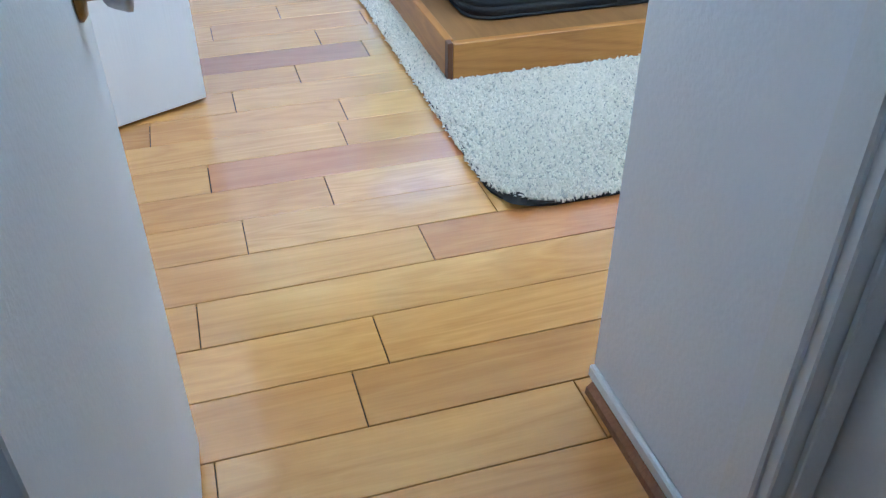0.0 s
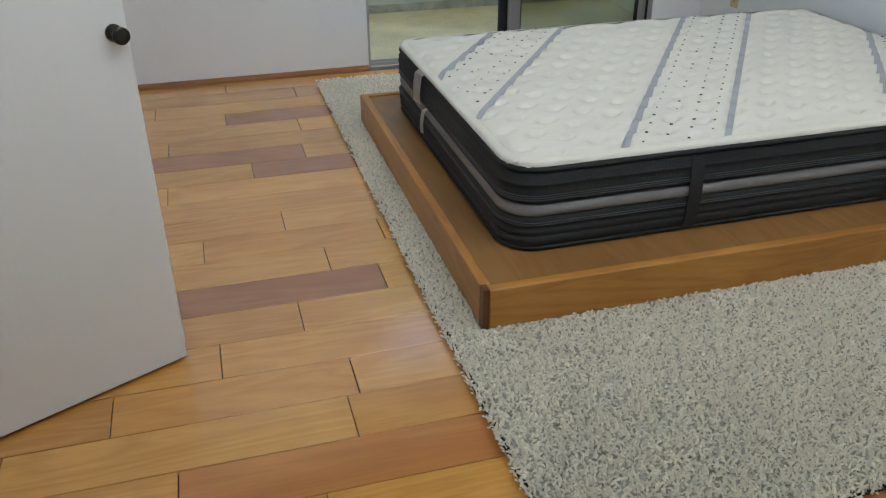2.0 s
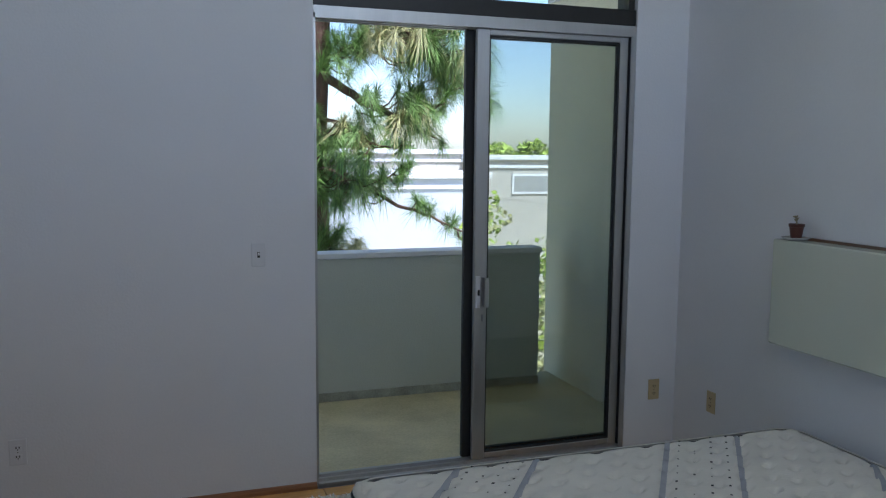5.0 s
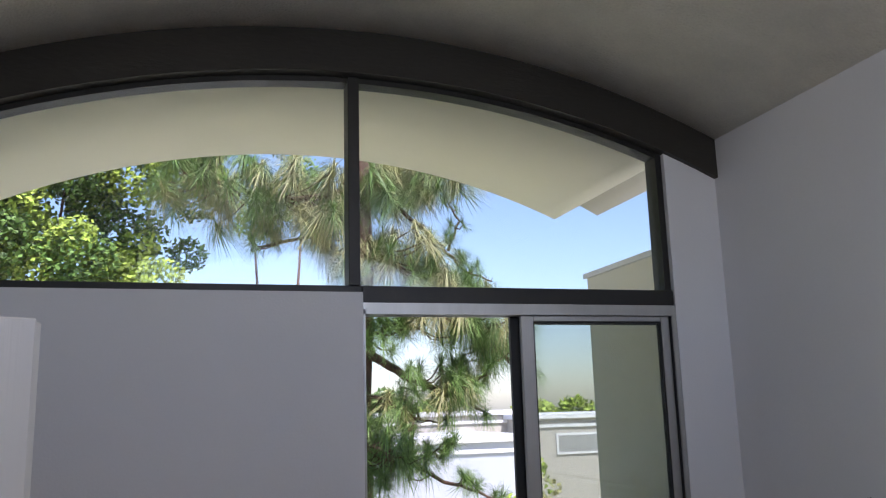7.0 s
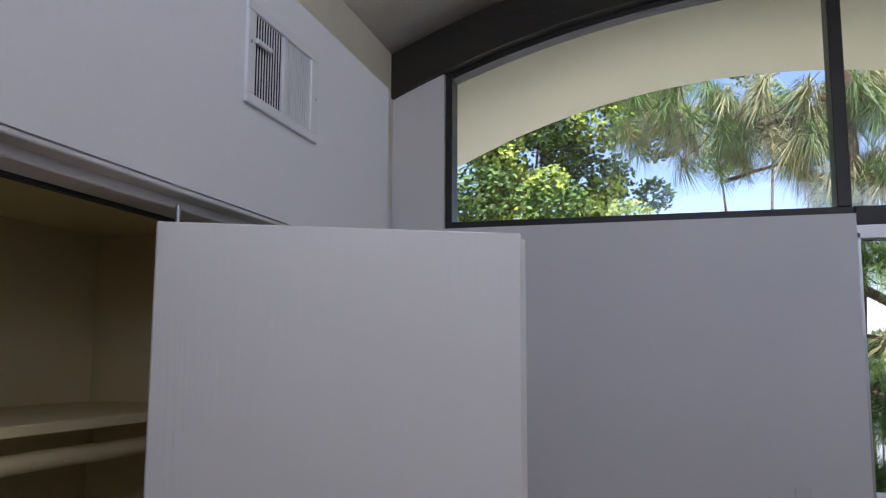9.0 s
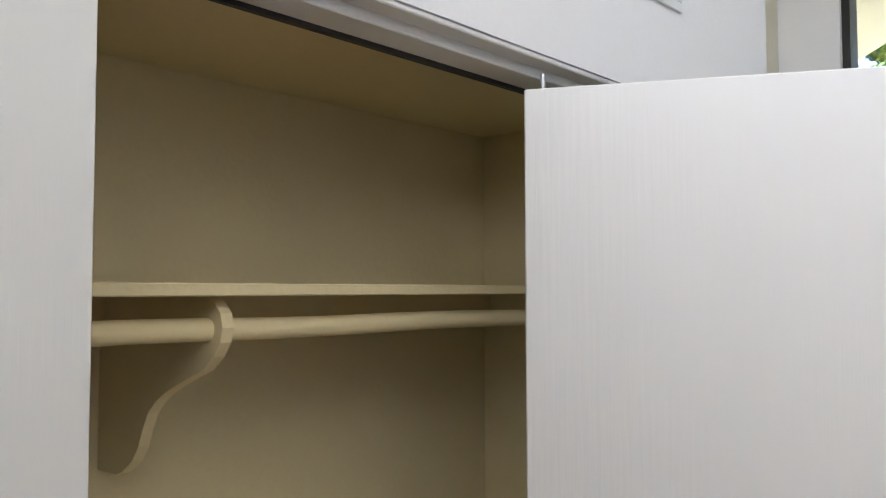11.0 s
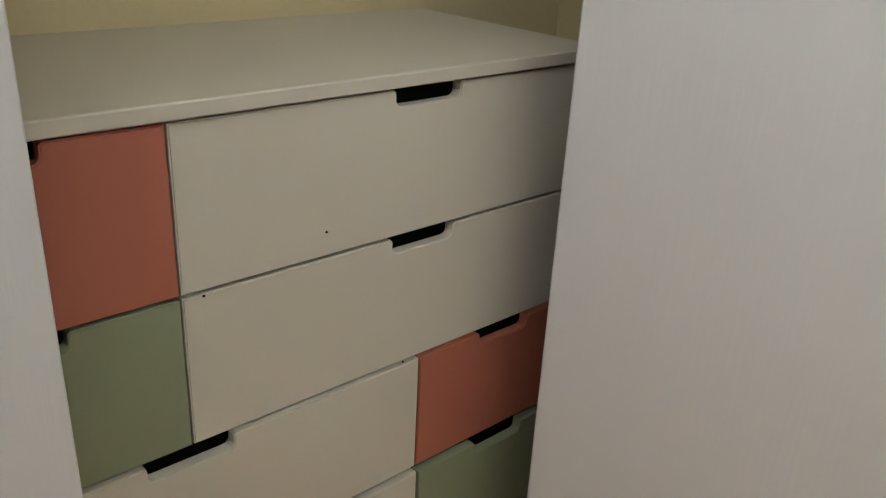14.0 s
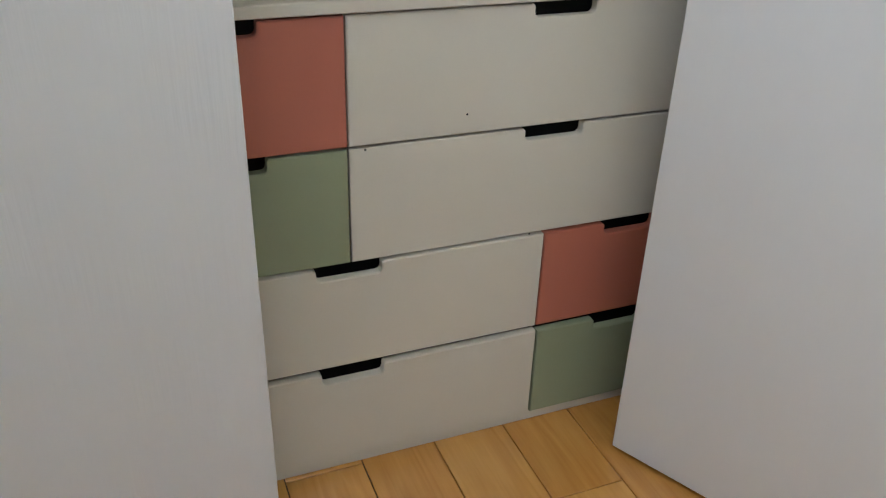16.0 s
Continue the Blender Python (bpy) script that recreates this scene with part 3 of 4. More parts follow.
def ring_band(rows, r=0.11):
    """A band round the mattress from (inset, height) rows."""
    bm = bmesh.new()
    rings = [[bm.verts.new((x, y, z)) for x, y in round_rect(i, r - i * 0.5)] for i, z in rows]
    for a, b in zip(rings, rings[1:]):
        for k in range(len(a)):
            j = (k + 1) % len(a)
            bm.faces.new((a[k], a[j], b[j], b[k]))
    return bm


def top_height(x, y):
    """Quilted top: tufts in a staggered grid, soft crown, rounded rim."""
    d = min(x - MX0, MX1 - x, y - MY0, MY1 - y)
    rim = max(0.0, 1 - d / 0.075)
    h = MZ1 + 0.006 - 0.045 * rim ** 2.2
    u = (x - 0.73 * (y + 1.0)) / 0.115
    v = y / 0.098
    v += 0.5 * (math.floor(u + 0.5) % 2)
    du, dv = (u - round(u)) * 0.115, (v - round(v)) * 0.098
    h -= 0.032 * math.exp(-(du * du + dv * dv * 1.5) / 0.0005) * (1 - rim)
    h += 0.0025 * noise.noise((x * 7, y * 7, 0))
    for s in STRIPES:
        e = abs((x - s - 0.73 * (y + 1.0)) * 0.81)
        h -= 0.006 * math.exp(-(e / 0.02) ** 2) * (1 - rim)
    return h


STRIPES = (1.82, 2.15, 2.745, 3.09, 3.70, 4.03)


def mattress():
    m = thing("mattress", (2.39, -1.69, MZ0), "bare white quilted mattress with charcoal sides on the platform", "mattress")
    bm = bmesh.new()
    nx, ny = 250, 180
    grid = [[None] * (ny + 1) for _ in range(nx + 1)]
    r = 0.105
    for i in range(nx + 1):
        for j in range(ny + 1):
            x = MX0 + 0.004 + (MX1 - MX0 - 0.008) * i / nx
            y = MY0 + 0.004 + (MY1 - MY0 - 0.008) * j / ny
            cx, cy = min(max(x, MX0 + r), MX1 - r), min(max(y, MY0 + r), MY1 - r)
            dx, dy = x - cx, y - cy
            if dx and dy:
                k = max(abs(dx), abs(dy)) / math.hypot(dx, dy)
                x, y = cx + dx * k, cy + dy * k
            grid[i][j] = bm.verts.new((x, y, top_height(x, y)))
    for i in range(nx):
        for j in range(ny):
            bm.faces.new((grid[i][j], grid[i + 1][j], grid[i + 1][j + 1], grid[i][j + 1]))
    top = part("quilted_top", bm, TICK, m, "white quilted knit top with tufts", True)
    for s in STRIPES:
        bm = bmesh.new()
        prev = None
        for k in range(61):
            y = MY0 + 0.012 + (MY1 - MY0 - 0.024) * k / 60
            x = s + 0.73 * (y + 1.0)
            if x < MX0 + 0.015 or x > MX1 - 0.03:
                prev = None
                continue
            a = bm.verts.new((x - 0.013, y, top_height(x - 0.013, y) + 0.004))
            c = bm.verts.new((x, y, top_height(x, y) + 0.008))
            b = bm.verts.new((x + 0.013, y, top_height(x + 0.013, y) + 0.004))
            if prev:
                bm.faces.new((prev[0], prev[1], c, a))
                bm.faces.new((prev[1], prev[2], b, c))
            prev = (a, c, b)
        part("ribbon", bm, STRIPEC, top, "grey-blue woven ribbon", True)
    bm = bmesh.new()
    rng = random.Random(4)
    for s0, s1 in zip(STRIPES[::2], STRIPES[1::2]):
        for row in range(22):
            for col in range(4):
                y = MY0 + 0.04 + row * 0.064 + (col % 2) * 0.032 + rng.uniform(-0.006, 0.006)
                x = s0 + (s1 - s0) * (col + 0.75) / 4.5 + 0.73 * (y + 1.0)
                if MX0 + 0.02 < x < MX1 - 0.03 and MY0 + 0.02 < y < MY1 - 0.02:
                    w = rng.uniform(0.004, 0.0085)
                    z = top_height(x, y) + 0.003
                    vs = [bm.verts.new((x + dx * w, y + dy * w, z + dz)) for dx, dy, dz in ((1, .5, 0), (0, 1, 0), (-1, -.4, 0), (0, -1, 0), (0, 0, 0.002))]
                    for k in range(4):
                        bm.faces.new((vs[k], vs[(k + 1) % 4], vs[4]))
    tagged(part("stitching", bm, DOTC, top, "small black stitched dots"), kind="stuff")
    part("piping", ring_band([(0.008, 0.392), (0.0, 0.397), (-0.003, 0.403), (0.0, 0.409), (0.012, 0.412)]), CHARCOAL, m, smooth=True)
    part("top_gusset", ring_band([(0.004, 0.412), (0.004, 0.42), (0.012, 0.427), (0.03, 0.43)]), TICK, m, smooth=True)
    part("side_panel", ring_band([(0.010, 0.292), (-0.002, 0.300), (-0.003, 0.318), (-0.004, 0.34), (-0.001, 0.352), (-0.006, 0.356), (-0.006, 0.362), (-0.001, 0.366), (-0.004, 0.38), (0.008, 0.394)]), CHARCOAL, m, "charcoal diamond knit side", True)
    part("grey_band", ring_band([(0.010, 0.254), (0.002, 0.257), (-0.001, 0.272), (0.002, 0.289), (0.010, 0.293)]), GREYBAND, m, "silver-grey woven band", True)
    part("lower_panel", ring_band([(0.030, MZ0), (0.006, 0.152), (-0.002, 0.172), (-0.002, 0.188), (0.003, 0.192), (-0.003, 0.197), (-0.003, 0.212), (0.003, 0.217), (-0.002, 0.223), (-0.003, 0.240), (0.009, 0.254)]), CHARBAND, m, "ribbed charcoal side", True)
    for z in (0.309, 0.316, 0.323, 0.229, 0.236):
        part("thread_line", ring_band([(-0.003, z), (-0.0065, z + 0.001), (-0.0065, z + 0.002), (-0.003, z + 0.003)]), THREAD, m, "thin grey woven line")
    part("lower_piping", ring_band([(0.02, 0.1415), (0.004, 0.143), (-0.002, 0.149), (0.004, 0.155), (0.012, 0.156)]), CHARCOAL, m, smooth=True)
    for x in (1.975, 2.72):
        bm = bmesh.new()
        prev = None
        for k in range(13):
            z = 0.155 + 0.235 * k / 12
            y = MY0 - 0.004 - 0.012 * math.sin(math.pi * k / 12)
            ring = [bm.verts.new((x + dx, y + dy, z)) for dx, dy in ((-0.022, 0), (0.022, 0), (0.022, 0.004), (-0.022, 0.004))]
            if prev:
                for q in range(4):
                    bm.faces.new((prev[q], prev[(q + 1) % 4], ring[(q + 1) % 4], ring[q]))
            prev = ring
        part("strap_handle", bm, CHARBAND, m, "dark woven strap handle")
    for y, z0, z1, w in ((-1.43, 0.30, 0.425, 0.05), (-1.50, 0.20, 0.30, 0.02)):
        bm = bmesh.new()
        prev = None
        for k in range(9):
            z = z1 - (z1 - z0) * k / 8
            x = MX0 - 0.006 - 0.012 * math.sin(2.2 * k / 8) - (0.0 if k else -0.02)
            a, b = bm.verts.new((x, y - w, z)), bm.verts.new((x - 0.003, y + w * 0.9, z - 0.008))
            if prev:
                bm.faces.new((prev[0], prev[1], b, a))
            prev = (a, b)
        bmesh.ops.solidify(bm, geom=bm.faces[:], thickness=0.0015)
        part("cloth_label", bm, TAGC, m, "white cloth label")


bed_platform()
mattress()


# ---- rug ----
RX0, RX1, RY0, RY1, RR = 1.135, 3.44, -3.40, -0.175, 0.16


def on_rug(x, y, grow=0.0):
    if not (RX0 - grow < x < RX1 + grow and RY0 - grow < y < RY1 + grow):
        return False
    cx, cy = RX0 + RR, RY0 + RR
    return not (x < cx and y < cy and math.hypot(x - cx, y - cy) > RR + grow)


def shag_rug():
    r = thing("shag_rug", (2.3, -1.8, 0.0), "cream shag rug with one corner curling off the floor", "rug")
    e = 0.010
    out = [(RX1, RY0 + e), (RX1, RY1), (RX0 + e, RY1), (RX0 + e, RY0 + RR)]
    out += [(RX0 + RR - (RR - e) * math.cos(radians(a)), RY0 + RR - (RR - e) * math.sin(radians(a))) for a in range(15, 91, 15)]
    bm = bmesh.new()
    prism(bm, out, 0.0005, 0.008, "z")
    part("backing", bm, RUGBACK, r, "dark rug backing")
    bm = bmesh.new()
    prism(bm, [(min(max(x, RX0 + 0.02), RX1), min(max(y, RY0 + 0.02), RY1)) if not (x < RX0 + RR and y < RY0 + RR) else (x + 0.014, y + 0.014) for x, y in out], 0.0085, 0.0135, "z")
    part("weave", bm, SHADEWEAVE, r, "cream woven ground, darkened as shade between the tufts")
    bm = bmesh.new()
    # curled-up corner of the backing
    prev = None
    for k in range(9):
        a = radians(36 + 32 * k / 8)
        px, py = RX0 + RR - RR * math.cos(a), RY0 + RR - RR * math.sin(a)
        lift = math.sin(math.pi * k / 8)
        i0 = bm.verts.new((px + 0.012, py + 0.012, 0.009))
        i1 = bm.verts.new((px - 0.024 * lift * math.cos(a), py - 0.024 * lift * math.sin(a), 0.009 + 0.012 * lift))
        i2 = bm.verts.new((px + 0.004, py + 0.01, 0.010 + 0.030 * lift))
        if prev:
            bm.faces.new((prev[0], prev[1], i1, i0))
            bm.faces.new((prev[1], prev[2], i2, i1))
        prev = (i0, i1, i2)
    part("curled_corner", bm, RUGBACK, r, "curled dark corner of the backing")
    rng = random.Random(11)
    verts, faces = [], []

    def tuft(x, y, z0=0.008):
        a = rng.uniform(0, 6.283)
        h, lean, w = rng.uniform(0.011, 0.021), rng.uniform(0.008, 0.018), rng.uniform(0.0027, 0.0042)
        dx, dy = math.cos(a), math.sin(a)
        base = len(verts)
        for f, up in ((0.0, 0.0), (0.45, 0.75), (1.0, 1.0)):
            cx, cy, cz = x + dx * lean * f, y + dy * lean * f, z0 + h * up * (1 - 0.25 * f * f)
            ww = w * (1.0 - 0.25 * f)
            verts.extend(((cx - dy * ww, cy + dx * ww, cz), (cx + dy * ww, cy - dx * ww, cz), (cx + dx * ww, cy + dy * ww, cz + ww * 1.5)))
        for s in (0, 3):
            for q in range(3):
                faces.append((base + s + q, base + s + (q + 1) % 3, base + s + 3 + (q + 1) % 3, base + s + 3 + q))
        faces.append((base + 6, base + 7, base + 8))

    step = 0.0080
    y = RY0
    while y < RY1:
        x = RX0
        while x < RX1:
            if (y < -2.50 or x < 1.30 or (y > -0.9 and x < 2.2)) and (x < 2.95 or y < -3.0):
                px, py = x + rng.uniform(-0.005, 0.005), y + rng.uniform(-0.005, 0.005)
                if on_rug(px, py) and rng.random() < 0.96:
                    hem = math.hypot(px - (RX0 + RR), py - (RY0 + RR))
                    tuft(px, py, 0.0105 + (0.014 if px < RX0 + RR and py < RY0 + RR and hem > RR - 0.03 else 0.0) + 0.004 * noise.noise((px * 14, py * 14, 0)))
            x += step
        y += step
    me = bpy.data.meshes.new("shag")
    me.from_pydata(verts, [], faces)
    me.materials.append(RUGC)
    ob = new("shag", me)
    ob.parent = r
    ob.matrix_parent_inverse = r.matrix_basis.inverted()
    tagged(ob, "cream looped yarn pile", kind="stuff")


shag_rug()


# ---- closet ----
CLOSET = Matrix.Translation((0.37, -0.746, 0.0)) @ Matrix.Scale(0.967, 4)


def set_down(root):
    """Carries a thing from the closet's own plan into the room."""
    root.matrix_basis = Matrix.Translation(CLOSET @ root.matrix_basis.translation)
    for child in root.children:
        child.data.transform(CLOSET)
        child.matrix_parent_inverse = root.matrix_basis.inverted()


def drawer_front(bm, y0, y1, z0, z1, notch=None, x=-0.60, deep=0.019):
    """A front with a rounded finger cut-out in its top edge."""
    g = 0.0016
    y0, y1, z0, z1 = y0 + g, y1 - g, z0 + g, z1 - g
    line = [(y0, z0), (y1, z0), (y1, z1)]
    if notch:
        a, b = notch
        d, r = 0.024, 0.010
        line += [(b + 0.004, z1), (b, z1 - 0.004)]
        line += [(b - r + r * math.cos(radians(t)), z1 - d + r - r * math.sin(radians(t))) for t in (0, 30, 60, 90)]
        line += [(a + r - r * math.sin(radians(t)), z1 - d + r - r * math.cos(radians(t))) for t in (0, 30, 60, 90)]
        line += [(a, z1 - 0.004), (a - 0.004, z1)]
    line += [(y0, z1)]
    prism(bm, line, x - deep, x, "x")
    es = [e for e in bm.edges if abs(e.verts[0].co.x - x) < 1e-5 and abs(e.verts[1].co.x - x) < 1e-5]
    bmesh.ops.bevel(bm, geom=es, offset=0.0018, segments=2, affect="EDGES")


def chest():
    c = thing("chest_of_drawers", (-0.85, -2.37, 0.0), "built-in cream chest of drawers with terracotta and sage fronts", "chest of drawers")
    Y0, Y1, YA, YB = -2.968, -1.771, -2.56, -2.163
    part("carcass", boxes((-1.087, -0.622, Y0, Y0 + 0.018, 0.03, 0.936), (-1.087, -0.622, Y1 - 0.018, Y1, 0.03, 0.936), (-1.087, -1.07, Y0 + 0.018, Y1 - 0.018, 0.03, 0.936), (-1.07, -0.66, Y0 + 0.018, Y1 - 0.018, 0.03, 0.045)), CREAMLAM, c)
    # black sheet added so finger cut-outs and gaps read as deep shade
    part("shade_sheet", boxes((-0.665, -0.66, Y0 + 0.018, Y1 - 0.018, 0.045, 0.93)), SHADECHIP, c, "black sheet painting in the shade behind the fronts")
    part("top", boxes((-1.0895, -0.592, Y0, Y1, 0.937, 0.958), bevel=0.002), CREAMLAM, c)
    part("plinth", boxes((-1.05, -0.598, Y0, Y1, 0.0, 0.028), bevel=0.002), CREAMLAM, c)
    rows = ((0.030, 0.251), (0.258, 0.481), (0.483, 0.707), (0.709, 0.934))
    for i, (z0, z1) in enumerate(rows):
        low = i < 2
        cut = YB if low else YA
        left_m = CREAMLAM if low else (GREENLAM if i == 2 else REDLAM)
        right_m = (GREENLAM if i == 0 else REDLAM) if low else CREAMLAM
        words = {CREAMLAM: "wide cream drawer front", GREENLAM: "small sage green drawer front", REDLAM: "small terracotta drawer front"}
        out = (0.011, 0.005, 0.0, 0.0)[i]
        for y0, y1, material, notch in ((Y0, cut, left_m, (-2.628, -2.502) if low else (-2.815, -2.699)), (cut, Y1, right_m, (-2.024, -1.905) if low else (-2.222, -2.100))):
            bm = bmesh.new()
            drawer_front(bm, y0, y1, z0, z1, notch, -0.60 + out + (0.003 if material is GREENLAM and low else 0.0))
            part("drawer_front", bm, material, c, words[material])

    for y, z in (((-2.342, 0.747), (-2.355, 0.346), (-2.530, 0.703), (-2.196, 0.483))):
        bm = bmesh.new()
        lathe(bm, [(0.0022, 0), (0.0018, 0.0012)], (-0.5995, y, z), pose(0, 0, 0, 0, 90, 0), 6)
        part("paint_chip", bm, SHADECHIP, c, "small dark paint chip")

    set_down(c)


chest()


def closet_shelf():
    s = thing("closet_shelf", (-0.9, -2.6, 1.65), "cream painted closet shelf with a wall cleat", "shelf")
    part("board", boxes((-1.0895, -0.696, -3.32, -1.3305, 1.657, 1.676), bevel=0.002), CLOSETPAINT, s)
    part("cleat", boxes((-1.0895, -1.072, -3.32, -1.3305, 1.567, 1.656)), CLOSETPAINT, s)
    r = thing("closet_rod", (-0.75, -2.6, 1.605), "cream painted wooden hanging rod under the shelf", "rod")
    bm = bmesh.new()
    tube(bm, [Vector((-0.75, -3.32 + 1.989 * k / 20, 1.606 + 0.0015 * math.sin(k))) for k in range(21)], [0.0175] * 21, 16)
    part("pole", bm, CLOSETPAINT, r, smooth=True)
    b = thing("shelf_bracket", (-1.0, -2.41, 1.35), "cream painted curved wooden shelf bracket", "bracket")
    line = [(-1.072, 1.656), (-1.072, 1.567), (-1.0895, 1.566), (-1.0895, 1.352), (-1.02, 1.353), (-1.0, 1.361), (-0.97, 1.381), (-0.95, 1.407), (-0.938, 1.435), (-0.92, 1.466), (-0.895, 1.488), (-0.866, 1.504), (-0.815, 1.525), (-0.764, 1.544), (-0.735, 1.566), (-0.718, 1.588), (-0.712, 1.61), (-0.718, 1.632), (-0.735, 1.648), (-0.75, 1.656)]
    bm = bmesh.new()
    prism(bm, line, -2.42, -2.40, "y")
    part("plate", bm, CLOSETPAINT, b)
    for ob in (s, r, b):
        set_down(ob)


closet_shelf()


# ---- fixtures ----
def wall_vent():
    y0, y1, z0, z1, x = -2.512, -2.205, 2.17, 2.362, CF
    v = thing("air_vent", (x, (y0 + y1) / 2, z0), "white enamel air register with dark slots, half open", "vent")
    a, mid, b = y0 + 0.027, y0 + 0.148, y1 - 0.036
    lo, hi = z0 + 0.020, z1 - 0.020
    part("frame", boxes((x, x + 0.007, y0, y1, z0, lo), (x, x + 0.007, y0, y1, hi, z1), (x, x + 0.007, y0, a, lo, hi), (x, x + 0.007, b, y1, lo, hi), (x, x + 0.007, mid - 0.006, mid + 0.006, lo, hi), bevel=0.0015), VENTW, v)
    # no duct is cut; its shade is a black sheet on the wall
    part("backing", boxes((x + 0.0005, x + 0.0015, a, mid - 0.006, lo, hi)), SHADECHIP, v, "black sheet painting in the shade of the open duct")
    part("backing", boxes((x + 0.0005, x + 0.0015, mid + 0.006, b, lo, hi)), VENTW, v)
    for base, end, wide in ((a, mid - 0.006, 0.0017), (mid + 0.006, b, 0.0030)):
        for k in range(11):
            y = base + (end - base) * (k + 0.5) / 11
            bm = bmesh.new()
            box(bm, -0.0004, 0.0004, -wide, wide, lo, hi, m=Matrix.Translation((x + 0.0035, y, 0)))
            part("louvre", bm, VENTW, v)
    part("lever", boxes((x + 0.007, x + 0.014, a - 0.004, a + 0.055, 2.283, 2.293), bevel=0.002), VENTW, v)
    for y, z in ((y0 + 0.012, 2.283), (y1 - 0.016, 2.262)):
        bm = bmesh.new()
        lathe(bm, [(0.004, 0), (0.003, 0.002)], (x + 0.0065, y, z), "X", 10)
        part("screw", bm, PEWTER, v)


wall_vent()


def outlet(at, turn, material, label, kind="outlet"):
    m = Matrix.Translation(at) @ pose(0, 0, 0, 0, 0, turn)
    o = thing("light_switch" if kind == "switch" else "wall_outlet", at, label, "switch" if kind == "switch" else "outlet")
    bm = bmesh.new()
    w, h = (0.032, 0.055) if kind == "switch" else (0.035, 0.057)
    box(bm, -w, w, -0.006, 0, -h, h, bevel=0.0025, m=m)
    part("cover_plate", bm, material, o)
    bm = bmesh.new()
    if kind == "switch":
        box(bm, -0.006, 0.006, -0.0075, -0.006, -0.013, 0.013, m=m)
        part("slot", bm, SLOT, o)
        bm = bmesh.new()
        box(bm, -0.004, 0.004, -0.016, -0.0075, -0.002, 0.010, bevel=0.001, m=m)
        part("toggle", bm, material, o)
        return
    for dz in (-0.020, 0.020):
        face = bmesh.new()
        box(face, -0.015, 0.015, -0.0085, -0.006, dz - 0.013, dz + 0.013, bevel=0.002, m=m)
        f = part("socket", face, material, o)
        holes = bmesh.new()
        for dx in (-0.006, 0.006):
            box(holes, dx - 0.002, dx + 0.002, -0.0092, -0.0085, dz - 0.003, dz + 0.006, m=m)
        box(holes, -0.0022, 0.0022, -0.0092, -0.0085, dz - 0.010, dz - 0.006, m=m)
        part("slots", holes, SLOT, f)
    box(bm, -0.002, 0.002, -0.0075, -0.006, -0.002, 0.002, m=m)
    part("screw", bm, SLOT, o)


outlet((1.19, -0.0005, 1.147), 0, PLASTICW, "white plastic light switch on the window wall", "switch")
outlet((0.158, -0.0005, 0.323), 0, PLASTICW, "white plastic double wall outlet near the floor")
outlet((3.336, -0.0005, 0.326), 0, PLASTICA, "almond plastic wall plate beside the sliding door")
outlet((XR - 0.0005, -0.331, 0.334), -90, PLASTICA, "almond plastic wall outlet beside the bed")


def wall_cabinet():
    c = thing("wall_cabinet", (3.42, -1.7, 0.77), "glossy pale green wall-hung headboard cabinet over the bed", "cabinet")
    part("body", boxes((3.365, XR, -2.75, -0.845, 0.775, 1.25), bevel=0.006), GLOSSCAB, c)
    part("wood_strip", boxes((3.455, XR - 0.0005, -2.74, -0.90, 1.2505, 1.262)), BROWNWOOD, c, "thin brown wooden strip along the wall")


wall_cabinet()


def pot():
    s = thing("saucer", (3.412, -0.935, 1.2505), "grey-white ceramic saucer on the cabinet", "saucer")
    bm = bmesh.new()
    lathe(bm, [(0.03, 0), (0.045, 0.003), (0.062, 0.012), (0.060, 0.014), (0.04, 0.006), (0.002, 0.005)], (3.412, -0.935, 1.2505))
    part("dish", bm, PLATEC, s, smooth=True)
    p = thing("succulent_pot", (3.412, -0.935, 1.257), "small brown-red pot with a tiny succulent", "potted plant")
    bm = bmesh.new()
    lathe(bm, [(0.023, 0), (0.030, 0.052), (0.033, 0.053), (0.034, 0.066), (0.030, 0.066), (0.028, 0.058), (0.002, 0.056)], (3.412, -0.935, 1.2565))
    part("pot", bm, TERRA, p)
    bm = bmesh.new()
    rng = random.Random(3)
    base = Vector((3.412, -0.935, 1.312))
    tube(bm, [base, base + Vector((0.002, 0.003, 0.02)), base + Vector((0.0, 0.008, 0.042))], [0.004, 0.0035, 0.003], 6)
    for k in range(13):
        a, e = rng.uniform(0, 6.28), rng.uniform(0.1, 1.2)
        d = Vector((math.cos(a) * math.cos(e), math.sin(a) * math.cos(e), math.sin(e)))
        p0 = base + Vector((0, 0.008 * k / 13, 0.02 + 0.022 * k / 13))
        tube(bm, [p0, p0 + d * 0.008, p0 + d * 0.015], [0.002, 0.0042, 0.001], 5)
    part("succulent", bm, SUCC, p)


pot()


# ---- outside ----
def house(name, label, x0, x1, y0, y1, top, wall_mat, windows):
    h = thing(name, ((x0 + x1) / 2, (y0 + y1) / 2, -3.0), label, "building")
    part("wall", boxes((x0, x1, y0, y1, -3.0, top)), wall_mat, h)
    part("roof_cap", boxes((x0 - 0.12, x1 + 0.12, y0 - 0.12, y1 + 0.12, top, top + 0.13), bevel=0.01), BTRIM, h, "white roof edge")
    part("fascia", boxes((x0 - 0.05, x1 + 0.05, y0 - 0.05, y0 - 0.001, top - 0.22, top - 0.14)), BTRIM, h)
    for wx, wz, ww, wh in windows:
        w = part("window", boxes((wx, wx + ww, y0 - 0.04, y0 - 0.002, wz, wz + wh)), BTRIM, h)
        part("pane", boxes((wx + 0.06, wx + ww - 0.06, y0 - 0.045, y0 - 0.0405, wz + 0.06, wz + wh - 0.06)), BGLASS, w)


